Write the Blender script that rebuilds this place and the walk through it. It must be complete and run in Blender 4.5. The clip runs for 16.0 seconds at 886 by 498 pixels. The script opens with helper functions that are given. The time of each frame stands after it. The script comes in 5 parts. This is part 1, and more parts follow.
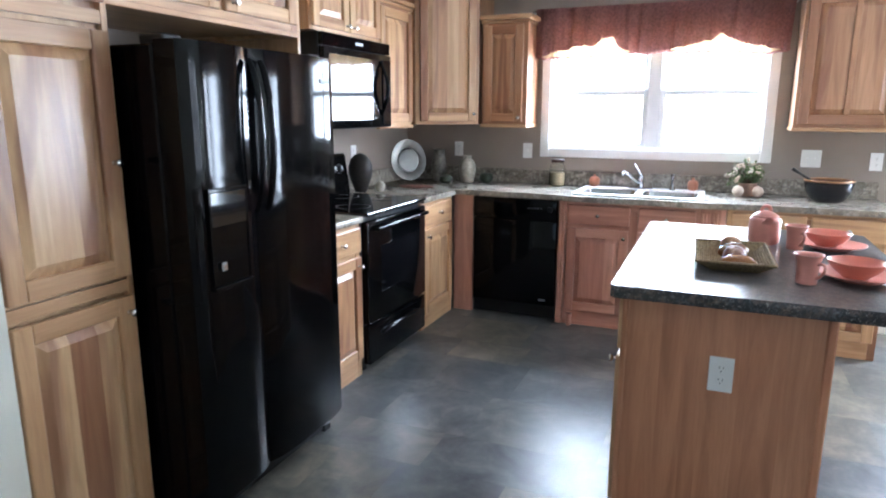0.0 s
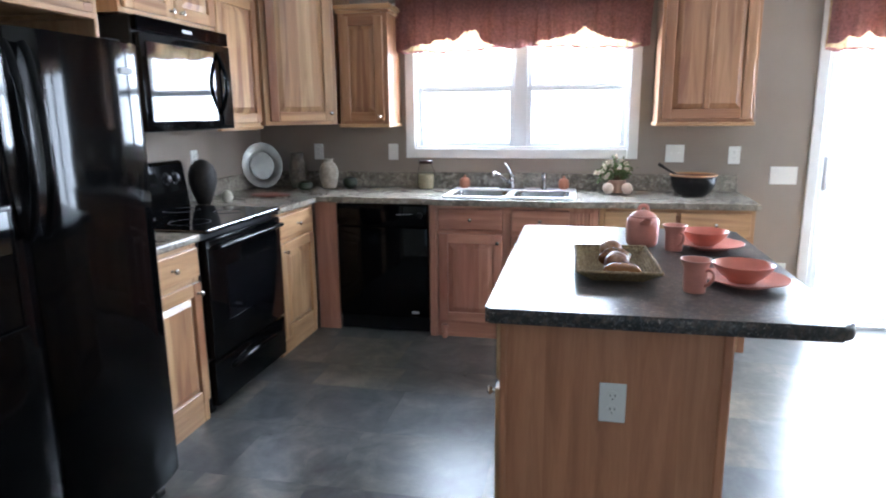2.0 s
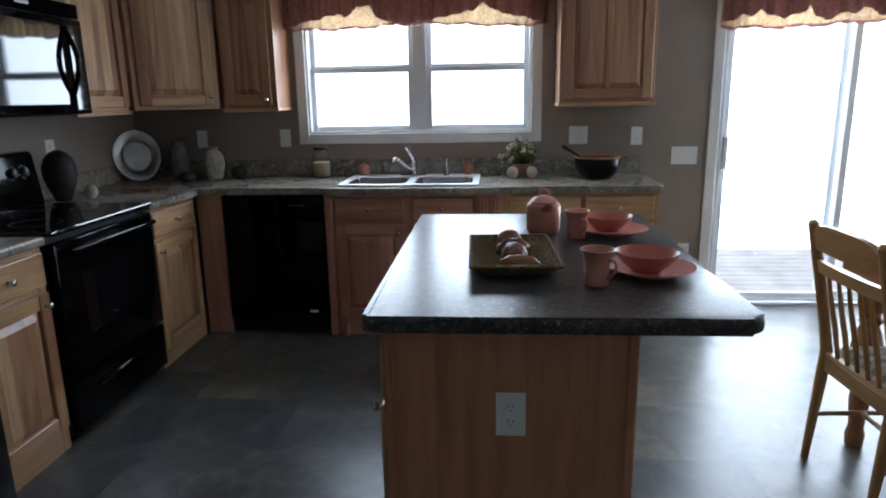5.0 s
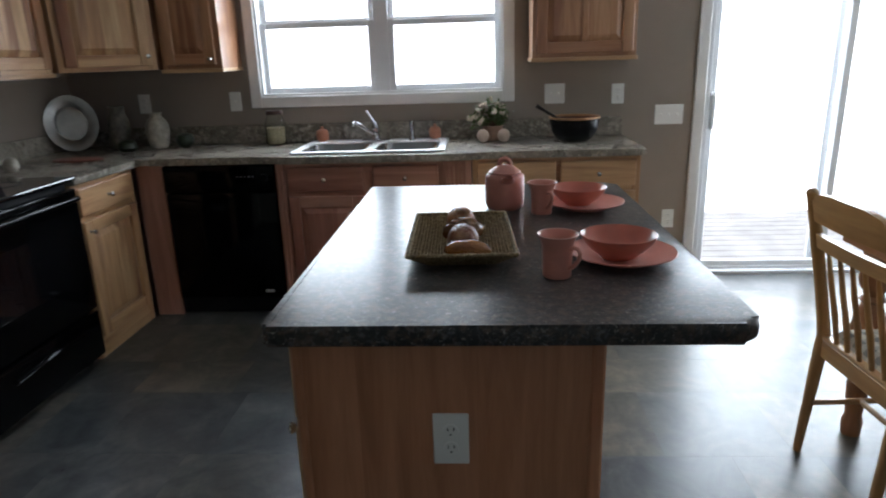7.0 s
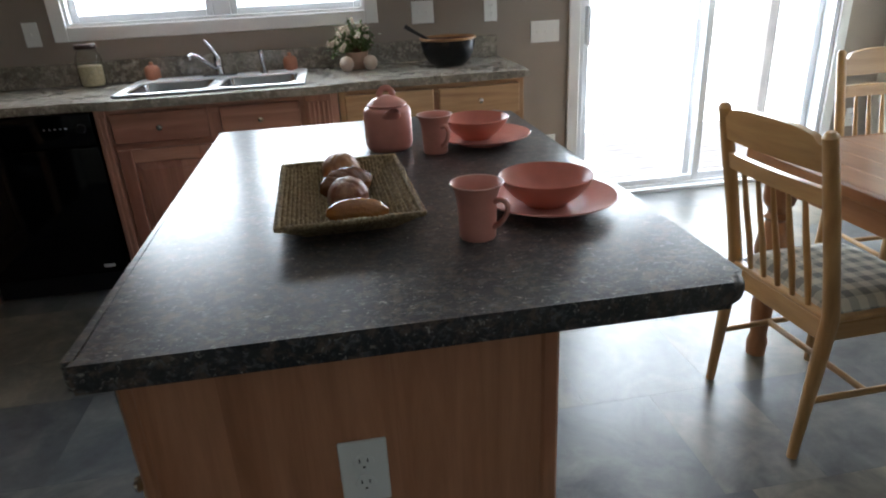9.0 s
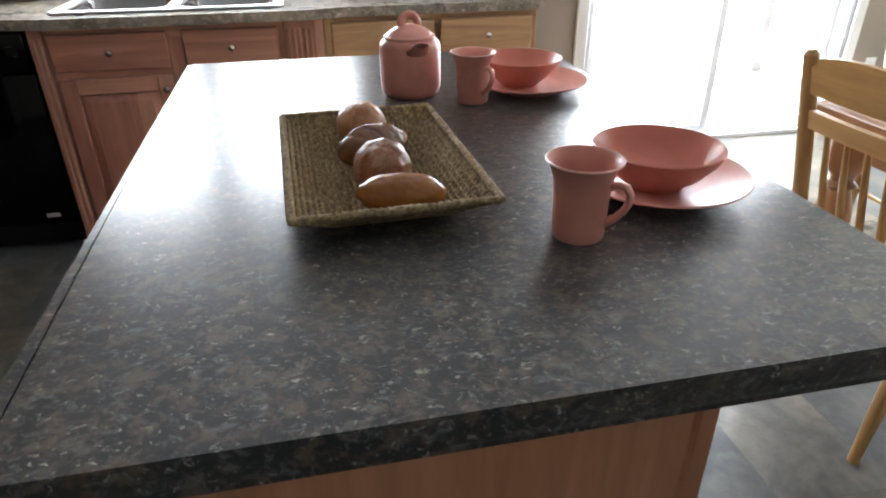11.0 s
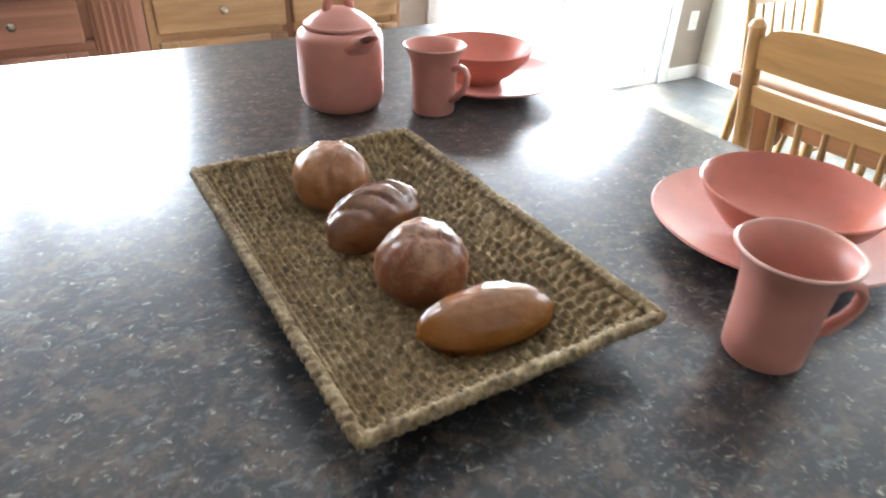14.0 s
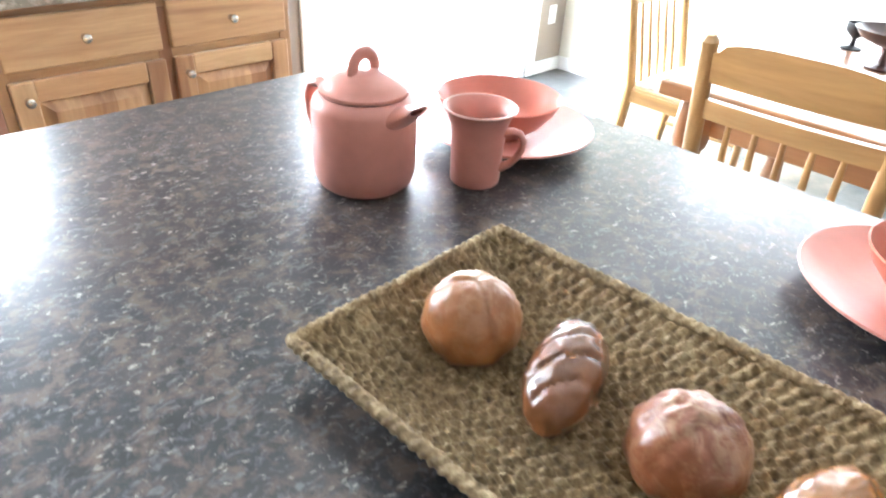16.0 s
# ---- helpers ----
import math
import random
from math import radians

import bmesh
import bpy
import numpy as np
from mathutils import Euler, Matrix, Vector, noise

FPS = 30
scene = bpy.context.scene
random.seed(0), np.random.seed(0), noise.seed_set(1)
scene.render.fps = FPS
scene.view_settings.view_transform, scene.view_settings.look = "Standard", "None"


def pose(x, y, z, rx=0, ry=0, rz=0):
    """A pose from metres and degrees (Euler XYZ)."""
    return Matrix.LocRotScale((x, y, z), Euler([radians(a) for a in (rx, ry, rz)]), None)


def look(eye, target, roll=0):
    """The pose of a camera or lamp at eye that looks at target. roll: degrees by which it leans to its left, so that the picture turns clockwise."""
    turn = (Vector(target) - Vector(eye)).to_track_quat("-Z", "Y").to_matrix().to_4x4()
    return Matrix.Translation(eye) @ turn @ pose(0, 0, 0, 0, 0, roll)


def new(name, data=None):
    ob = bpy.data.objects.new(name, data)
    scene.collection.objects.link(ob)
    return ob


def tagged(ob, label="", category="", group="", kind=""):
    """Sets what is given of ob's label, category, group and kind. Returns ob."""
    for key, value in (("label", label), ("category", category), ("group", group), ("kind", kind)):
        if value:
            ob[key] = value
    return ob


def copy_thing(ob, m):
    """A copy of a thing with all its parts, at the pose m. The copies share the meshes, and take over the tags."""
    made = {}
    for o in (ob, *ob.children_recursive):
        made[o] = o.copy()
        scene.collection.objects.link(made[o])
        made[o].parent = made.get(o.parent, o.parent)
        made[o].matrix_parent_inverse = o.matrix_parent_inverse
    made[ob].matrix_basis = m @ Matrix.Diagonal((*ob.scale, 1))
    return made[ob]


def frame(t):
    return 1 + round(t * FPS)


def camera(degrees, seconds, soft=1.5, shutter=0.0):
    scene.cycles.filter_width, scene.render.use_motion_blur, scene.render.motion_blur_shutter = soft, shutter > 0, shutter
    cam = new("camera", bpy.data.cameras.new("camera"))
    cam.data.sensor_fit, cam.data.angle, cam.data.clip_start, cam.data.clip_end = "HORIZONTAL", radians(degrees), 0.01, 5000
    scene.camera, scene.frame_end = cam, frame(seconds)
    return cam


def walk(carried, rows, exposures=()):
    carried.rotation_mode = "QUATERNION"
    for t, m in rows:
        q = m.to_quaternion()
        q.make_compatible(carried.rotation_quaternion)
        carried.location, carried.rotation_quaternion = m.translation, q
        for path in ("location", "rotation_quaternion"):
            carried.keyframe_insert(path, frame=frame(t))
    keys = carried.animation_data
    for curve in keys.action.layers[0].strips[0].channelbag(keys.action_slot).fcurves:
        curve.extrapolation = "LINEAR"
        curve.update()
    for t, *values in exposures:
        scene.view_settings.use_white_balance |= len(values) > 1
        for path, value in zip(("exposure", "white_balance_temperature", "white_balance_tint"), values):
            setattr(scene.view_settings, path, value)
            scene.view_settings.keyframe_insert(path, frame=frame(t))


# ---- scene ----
cam = camera(69.1, 16.0, soft=2.0, shutter=0.5)
PATH = [
    (0, (2.365, -4.977, 1.458), (1.609, -3.173, 1.042), 0.2),
    (0.5, (2.387, -4.871, 1.451), (1.629, -3.064, 1.05), 0.2),
    (1, (2.383, -4.792, 1.442), (1.703, -2.959, 1.024), -0.7),
    (1.5, (2.349, -4.689, 1.442), (1.817, -2.807, 1.024), -0.7),
    (2, (2.322, -4.589, 1.436), (1.922, -2.673, 1.024), -0.5),
    (2.5, (2.31, -4.524, 1.426), (1.997, -2.593, 1.011), -0.1),
    (3, (2.31, -4.478, 1.424), (2.08, -2.537, 0.999), -0.7),
    (3.5, (2.305, -4.441, 1.416), (2.138, -2.494, 0.993), -0.5),
    (4, (2.32, -4.424, 1.411), (2.189, -2.475, 0.981), -0.5),
    (6.5, (2.495, -4.099, 1.403), (2.311, -2.18, 0.87), -2.0),
    (7, (2.505, -4.012, 1.39), (2.387, -2.099, 0.819), -1.8),
    (7.5, (2.497, -3.878, 1.377), (2.52, -1.972, 0.774), -2.7),
    (8, (2.468, -3.779, 1.357), (2.637, -1.896, 0.706), -2.2),
    (8.5, (2.445, -3.72, 1.345), (2.686, -1.861, 0.647), -2.4),
    (9, (2.461, -3.653, 1.331), (2.731, -1.831, 0.552), -3.1),
    (9.5, (2.469, -3.549, 1.31), (2.791, -1.751, 0.496), -1.1),
    (10, (2.449, -3.445, 1.296), (2.738, -1.675, 0.411), 0.2),
    (12.3, (2.263, -3.165, 1.267), (2.942, -1.585, 0.245), 0.1),
    (12.5, (2.253, -3.147, 1.27), (2.995, -1.599, 0.243), 0.6),
    (13, (2.238, -3.074, 1.267), (3.052, -1.553, 0.255), 0.8),
    (13.5, (2.234, -2.95, 1.259), (3.086, -1.456, 0.238), 2.1),
    (14, (2.24, -2.859, 1.256), (3.102, -1.402, 0.19), 2.3),
    (14.5, (2.218, -2.773, 1.257), (3.108, -1.358, 0.16), 2.5),
    (15, (2.191, -2.67, 1.258), (3.196, -1.34, 0.154), -0.3),
    (15.5, (2.146, -2.594, 1.264), (3.302, -1.388, 0.164), 2.4),
    (16, (2.129, -2.531, 1.281), (3.357, -1.373, 0.207), 3.8),
]
walk(cam, [(t, look(eye, target, roll)) for t, eye, target, roll in PATH],
     [(0, 1.5, 5500, 12), (1.5, 1.46, 5500, 12), (2.5, .55, 5600, 11), (3.5, -.15, 5600, 10), (4.2, -.62, 5600, 10), (6.5, -.64, 5800, 10), (7, -.42, 5950, 10), (7.5, -.33, 5980, 10), (8.5, -.18, 6050, 10), (10.2, .16, 6200, 11), (12.3, 1.27, 6450, 13), (14, 1.36, 6100, 11), (16, 1.93, 5950, 11)])

# ---- world and light ----
world = bpy.data.worlds.new("sky"); scene.world = world
world.use_nodes = True
wn = world.node_tree.nodes
sky = wn.new("ShaderNodeTexSky"); sky.sky_type = "NISHITA"; sky.sun_disc = False
sky.sun_elevation, sky.sun_rotation = radians(48), radians(20)
sky.air_density, sky.dust_density = 1.0, 4.0
world.node_tree.links.new(sky.outputs[0], wn["Background"].inputs[0])
wn["Background"].inputs[1].default_value = 0.12

def sun_lamp():
    d = bpy.data.lights.new("sun", "SUN"); d.energy, d.angle, d.color = 1.2, radians(12), (1, .96, .9)
    ob = new("sun", d)
    ob.matrix_world = look((2, 6, 8), (2, 0, 0))
sun_lamp()

def sky_lamp(name, centre, target, w, h, watts, colour=(.86, .95, 1)):
    d = bpy.data.lights.new(name, "AREA"); d.shape = "RECTANGLE"
    d.size, d.size_y, d.energy, d.color = w, h, watts, colour
    ob = new(name, d); ob.matrix_world = look(centre, target)
    return ob
sky_lamp("sky_light_window", (1.91, .19, 1.61), (1.91, -1, 1.61), 1.48, .86, 48)
sky_lamp("sky_light_door", (4.66, .19, 1.18), (4.66, -1, 1.18), 1.62, 1.74, 115)
sky_lamp("sky_light_side", (6.0, -1.75, 1.4), (5, -1.75, 1.4), 1.5, 1.2, 7)
# Fill for the south-facing fronts, set at an assumed, unseen window.
sky_lamp("sky_light_living", (3.4, -8.1, 1.45), (3.4, -5, 1.45), 2.3, 1.3, 3.8)

# ---- materials ----
def mat(name):
    m = bpy.data.materials.new(name); m.use_nodes = True
    nt = m.node_tree
    return m, nt, nt.nodes["Principled BSDF"]

def node(nt, kind, **inputs):
    n = nt.nodes.new("ShaderNode" + kind)
    for k, v in inputs.items():
        n.inputs[k.replace("_", " ")].default_value = v
    return n

def ramp(nt, fac, stops):
    r = nt.nodes.new("ShaderNodeValToRGB")
    e = r.color_ramp.elements
    while len(e) < len(stops):
        e.new(.5)
    for el, (p, c) in zip(e, stops):
        el.position, el.color = p, (*c, 1)
    nt.links.new(fac, r.inputs[0])
    return r.outputs[0]

def coords(nt, scale, jitter=False):
    tc = nt.nodes.new("ShaderNodeTexCoord")
    mp = nt.nodes.new("ShaderNodeMapping"); mp.inputs["Scale"].default_value = scale
    src = tc.outputs["Object"]
    if jitter:
        geo = nt.nodes.new("ShaderNodeNewGeometry"); info = nt.nodes.new("ShaderNodeObjectInfo")
        a = nt.nodes.new("ShaderNodeMath"); a.operation = "ADD"
        nt.links.new(geo.outputs["Random Per Island"], a.inputs[0]); nt.links.new(info.outputs["Random"], a.inputs[1])
        m2 = nt.nodes.new("ShaderNodeMath"); m2.operation = "MULTIPLY"; m2.inputs[1].default_value = 37.0
        nt.links.new(a.outputs[0], m2.inputs[0])
        va = nt.nodes.new("ShaderNodeVectorMath"); va.operation = "ADD"
        nt.links.new(src, va.inputs[0]); nt.links.new(m2.outputs[0], va.inputs[1]); src = va.outputs[0]
    nt.links.new(src, mp.inputs[0])
    return mp.outputs[0]

def noise_tex(nt, vec, scale, detail=4, rough=.55, dist=0):
    n = node(nt, "TexNoise", Scale=scale, Detail=detail, Roughness=rough, Distortion=dist)
    nt.links.new(vec, n.inputs["Vector"])
    return n.outputs["Fac"]

def mix(nt, fac, a, b, mode="MIX"):
    n = nt.nodes.new("ShaderNodeMix"); n.data_type = "RGBA"; n.blend_type = mode
    for sock, v in ((n.inputs[0], fac), (n.inputs[6], a), (n.inputs[7], b)):
        if isinstance(v, (int, float)):
            sock.default_value = v
        elif isinstance(v, tuple):
            sock.default_value = (*v, 1)
        else:
            nt.links.new(v, sock)
    return n.outputs[2]

def bump(nt, bsdf, height, strength, dist=.002):
    b = node(nt, "Bump", Strength=strength, Distance=dist)
    nt.links.new(height, b.inputs["Height"]); nt.links.new(b.outputs[0], bsdf.inputs["Normal"])

def wood(name, axis, tones, rough=.34, heart=.5):
    m, nt, b = mat(name)
    sc = [5.5, 5.5, 5.5]; sc[axis] = .42
    vec = coords(nt, sc, True)
    grain = noise_tex(nt, vec, 4.0, 6, .6, .6)
    fine = noise_tex(nt, vec, 22.0, 3, .6)
    sc2 = [4.0, 4.0, 4.0]; sc2[axis] = .45
    streak = noise_tex(nt, coords(nt, sc2, True), 1.1, 3, .55, 1.6)
    geo = nt.nodes.new("ShaderNodeNewGeometry"); info = nt.nodes.new("ShaderNodeObjectInfo")
    add = nt.nodes.new("ShaderNodeMath"); add.operation = "ADD"
    nt.links.new(geo.outputs["Random Per Island"], add.inputs[0]); nt.links.new(info.outputs["Random"], add.inputs[1])
    fr = nt.nodes.new("ShaderNodeMath"); fr.operation = "FRACT"; nt.links.new(add.outputs[0], fr.inputs[0])
    base = ramp(nt, fr.outputs[0], [(0, tones[0]), (.45, tones[1]), (.8, tones[1]), (1, tones[2])])
    g = ramp(nt, grain, [(.3, (.6, .52, .45)), (.62, (1, 1, 1))])
    c = mix(nt, .8, base, g, "MULTIPLY")
    h = ramp(nt, streak, [(heart, (0, 0, 0)), (heart + .1, (1, 1, 1))])
    sep = nt.nodes.new("ShaderNodeSeparateColor"); nt.links.new(h, sep.inputs[0])
    sm = nt.nodes.new("ShaderNodeMath"); sm.operation = "MULTIPLY"; sm.inputs[1].default_value = .7
    nt.links.new(sep.outputs[0], sm.inputs[0])
    c = mix(nt, sm.outputs[0], c, tones[3])
    f = ramp(nt, fine, [(.3, (.85, .82, .8)), (.6, (1, 1, 1))])
    c = mix(nt, .4, c, f, "MULTIPLY")
    nt.links.new(c, b.inputs["Base Color"])
    b.inputs["Roughness"].default_value = rough
    b.inputs["Coat Weight"].default_value = .25; b.inputs["Coat Roughness"].default_value = .2
    bump(nt, b, grain, .12, .001)
    return m
HICK = ((.68, .46, .255), (.56, .34, .175), (.36, .175, .09), (.22, .085, .045))
OAK = ((.56, .35, .15), (.51, .31, .125), (.45, .255, .10), (.37, .19, .07))
CEDAR = ((.62, .31, .17), (.55, .255, .134), (.46, .195, .098), (.32, .12, .062))
ROSE = ((.57, .305, .225), (.50, .25, .18), (.42, .19, .135), (.30, .12, .085))
WALNUT = ((.40, .205, .10), (.35, .17, .08), (.29, .13, .06), (.2, .08, .035))
wood_v, wood_h, wood_y = wood("hickory_upright", 2, HICK, heart=.52), wood("hickory_level", 0, HICK, heart=.6), wood("hickory_deep", 1, HICK, heart=.6)
red_v, red_h = wood("rose_alder_upright", 2, ROSE, heart=.62), wood("rose_alder_level", 0, ROSE, heart=.64)
# Hickory again, darker and redder: backlit shade of the window wall in the tone.
SHADED_HICK = ((.54, .315, .175), (.45, .235, .12), (.33, .15, .075), (.21, .078, .04))
shaded_v, shaded_h = wood("shaded_hickory_upright", 2, SHADED_HICK, heart=.54), wood("shaded_hickory_level", 0, SHADED_HICK, heart=.6)
end_wood = wood("alder_end_panel", 2, CEDAR, heart=.6)
warm_x, warm_y, warm_z = (wood("warm_oak_" + n, a, WALNUT, .3, .66) for n, a in (("x", 0), ("y", 1), ("z", 2)))
oak_x, oak_y, oak_z = (wood("oak_" + n, a, OAK, .3, .66) for n, a in (("x", 0), ("y", 1), ("z", 2)))

def plain(name, colour, rough=.5, metal=0.0, var=.08, scale=8, coat=0.0, bumpy=0.0, bscale=120, spec=.5):
    m, nt, b = mat(name)
    b.inputs["Specular IOR Level"].default_value = spec
    v = coords(nt, (1, 1, 1))
    n = noise_tex(nt, v, scale, 5)
    lo = tuple(max(0, c * (1 - var)) for c in colour); hi = tuple(min(1, c * (1 + var)) for c in colour)
    nt.links.new(ramp(nt, n, [(.3, lo), (.7, hi)]), b.inputs["Base Color"])
    r = node(nt, "MapRange"); r.inputs[3].default_value = rough * .85; r.inputs[4].default_value = min(1, rough * 1.2)
    nt.links.new(noise_tex(nt, v, scale * 2.7, 3), r.inputs[0]); nt.links.new(r.outputs[0], b.inputs["Roughness"])
    b.inputs["Metallic"].default_value = metal
    b.inputs["Coat Weight"].default_value = coat; b.inputs["Coat Roughness"].default_value = .06
    if bumpy:
        bump(nt, b, noise_tex(nt, v, bscale, 3), bumpy, .001)
    return m
wall_paint = plain("taupe_wall_paint", (.305, .255, .215), .8, var=.04, scale=3, bumpy=.25, bscale=160)
cream_paint = plain("cream_wall_paint", (.66, .64, .55), .8, var=.04, scale=3, bumpy=.25, bscale=160)
ceiling_paint = plain("white_ceiling_texture", (.78, .77, .74), .9, var=.04, bumpy=.5, bscale=60)
white_trim = plain("white_painted_trim", (.78, .78, .77), .4, var=.03)
vinyl_frame = plain("white_vinyl_frame", (.74, .75, .77), .35, var=.03)
black_gloss = plain("black_appliance_enamel", (.002, .002, .0023), .07, var=.2, spec=.15)
black_satin = plain("black_satin_plastic", (.006, .006, .0065), .35, var=.2, spec=.3)
black_glass = plain("black_glass", (.004, .004, .005), .04, var=.1, coat=.5)
grey_key = plain("pale_grey_print_and_glint", (.45, .46, .48), .5)
chrome = plain("chrome", (.45, .45, .47), .07, 1.0, var=.03)
nickel = plain("satin_nickel", (.62, .6, .56), .25, 1.0, var=.05)
rim_steel = plain("satin_steel_rim", (.74, .75, .76), .4, 1.0, var=.04, scale=30)
# Rim's steel made darker, so the bowls' inner shade sits in the colour.
shaded_steel = plain("shaded_steel_bowl", (.36, .37, .38), .2, 1.0, var=.08, scale=40)
white_plastic = plain("white_plastic_plate", (.8, .8, .78), .4, var=.02)
slot_shade = plain("slot_shade", (.02, .02, .02), .7)
pewter = plain("pewter", (.40, .40, .385), .36, 1.0, var=.15, scale=14, bumpy=.2)
cream_glaze = plain("cream_stoneware", (.42, .38, .31), .4, var=.35, scale=26)
stone_glaze = plain("mottled_grey_stoneware", (.16, .145, .12), .6, var=.5, scale=30, bumpy=.4, bscale=90)
green_glaze = plain("dark_green_glaze", (.022, .032, .014), .4, var=.4, scale=24)
dark_glaze = plain("dark_brown_stoneware", (.016, .013, .011), .6, var=.5, scale=40, bumpy=.4, bscale=70)
black_bowl = plain("black_glazed_bowl", (.004, .004, .005), .25, var=.2, spec=.2)
bowl_inside = plain("brown_red_glaze", (.10, .03, .015), .3, var=.2)
dark_print = plain("dark_grey_print", (.025, .025, .028), .4)
rim_wood = plain("tan_wooden_rim", (.40, .20, .08), .5, var=.2)
trivet_clay = plain("dark_red_clay", (.16, .05, .03), .55, var=.25, scale=20)
terracotta = plain("terracotta_orange", (.50, .21, .125), .5, var=.15, scale=20)
pinkware = plain("matte_coral_stoneware", (.60, .255, .20), .34, var=.06, scale=30, bumpy=.06, bscale=300)
pink_rim = plain("highlighted_pink_lip", (.74, .46, .38), .3, var=.06)
pinkware_dark = plain("unglazed_foot", (.2, .08, .06), .8, var=.1)
rustware = plain("coral_bowl_glaze", (.57, .185, .125), .3, var=.06, scale=30, bumpy=.05, bscale=300)
cream_fill = plain("cream_grain_filling", (.6, .5, .33), .8, var=.2, scale=60)
red_lid = plain("dark_red_lid", (.15, .028, .022), .35)
brown_lid = plain("dark_brown_lid", (.055, .022, .016), .3, var=.2)
clay_pot = plain("dusty_pink_clay", (.42, .26, .19), .7, var=.2, scale=18)
egg_white = plain("white_egg", (.60, .47, .38), .5)
leaf_green = plain("leaf_green", (.10, .15, .04), .5, var=.5, scale=30)
flower_white = plain("cream_blossom", (.58, .48, .38), .7, var=.15)
twig_brown = plain("twig", (.12, .07, .04), .8, var=.3)
deck_board = plain("weathered_deck_board", (.42, .40, .38), .8, var=.2, scale=5)
ground_mat = plain("pale_gravel", (.42, .4, .37), .9, var=.3, scale=2)

def glass_mat():
    m, nt, b = mat("window_glass")
    out = nt.nodes["Material Output"]
    tr, gl, mx = nt.nodes.new("ShaderNodeBsdfTransparent"), nt.nodes.new("ShaderNodeBsdfGlossy"), nt.nodes.new("ShaderNodeMixShader")
    gl.inputs["Roughness"].default_value = .02; mx.inputs[0].default_value = .06
    nt.links.new(tr.outputs[0], mx.inputs[1]); nt.links.new(gl.outputs[0], mx.inputs[2]); nt.links.new(mx.outputs[0], out.inputs[0])
    return m
glass = glass_mat()

def clear_mat():
    m, nt, b = mat("clear_jar_glass")
    b.inputs["Base Color"].default_value = (.95, .97, .95, 1); b.inputs["Roughness"].default_value = .03
    b.inputs["Transmission Weight"].default_value = 1; b.inputs["IOR"].default_value = 1.25
    return m
jar_glass = clear_mat()

def granite(name, darks, flecks, rough=.22, scale=1.0):
    m, nt, b = mat(name)
    v = coords(nt, (1, 1, 1))
    big = noise_tex(nt, v, 9 * scale, 4, .6, .5)
    c = ramp(nt, big, [(.3, darks[0]), (.5, darks[1]), (.7, darks[2])])
    mid = noise_tex(nt, v, 55 * scale, 5, .7, .4)
    c = mix(nt, ramp(nt, mid, [(.48, (0, 0, 0)), (.62, (1, 1, 1))]), c, flecks[0])
    v2 = coords(nt, (1, 1.5, 1))
    mid2 = noise_tex(nt, v2, 78 * scale, 4, .65, 1.2)
    c = mix(nt, ramp(nt, mid2, [(.53, (0, 0, 0)), (.68, (.8, .8, .8))]), c, flecks[1])
    fine = noise_tex(nt, v2, 125 * scale, 3, .6, .8)
    c = mix(nt, ramp(nt, fine, [(.61, (0, 0, 0)), (.73, (.85, .85, .85))]), c, flecks[2])
    dk = noise_tex(nt, v, 38 * scale, 4, .7, .7)
    c = mix(nt, ramp(nt, dk, [(.30, (.9, .9, .9)), (.42, (0, 0, 0))]), c, darks[0])
    nt.links.new(c, b.inputs["Base Color"])
    b.inputs["Roughness"].default_value = rough
    return m
island_stone = granite("dark_granite_laminate", ((.009, .009, .010), (.028, .028, .031), (.053, .046, .043)), ((.115, .085, .066), (.145, .15, .155), (.48, .45, .40)), .275, .85)
counter_stone = granite("grey_granite_laminate", ((.10, .085, .066), (.235, .208, .17), (.35, .315, .262)), ((.40, .36, .30), (.15, .115, .092), (.55, .51, .44)), .26, .5)

def slate():
    m, nt, b = mat("slate_vinyl_tile")
    v = coords(nt, (1, 1, 1), True)
    info = nt.nodes.new("ShaderNodeObjectInfo")
    base = ramp(nt, info.outputs["Random"], [(0, (.075, .08, .086)), (.4, (.11, .112, .114)), (.7, (.142, .128, .104)), (1, (.088, .098, .106))])
    n1 = noise_tex(nt, v, 4.5, 6, .62, .6)
    c = mix(nt, .9, base, ramp(nt, n1, [(.30, (.34, .36, .40)), (.5, (.95, .95, .93)), (.68, (1.75, 1.66, 1.48))]), "MULTIPLY")
    n2 = noise_tex(nt, v, 26, 5, .6)
    c = mix(nt, .5, c, ramp(nt, n2, [(.3, (.7, .7, .7)), (.7, (1.25, 1.25, 1.22))]), "MULTIPLY")
    nt.links.new(c, b.inputs["Base Color"])
    r = node(nt, "MapRange"); r.inputs[3].default_value = .22; r.inputs[4].default_value = .42
    nt.links.new(n1, r.inputs[0]); nt.links.new(r.outputs[0], b.inputs["Roughness"])
    bump(nt, b, n1, .35, .004)
    return m
slate_mat = slate()

def carpet():
    return plain("dark_vinyl_bed", (.05, .05, .05), .6)
floor_bed = carpet()

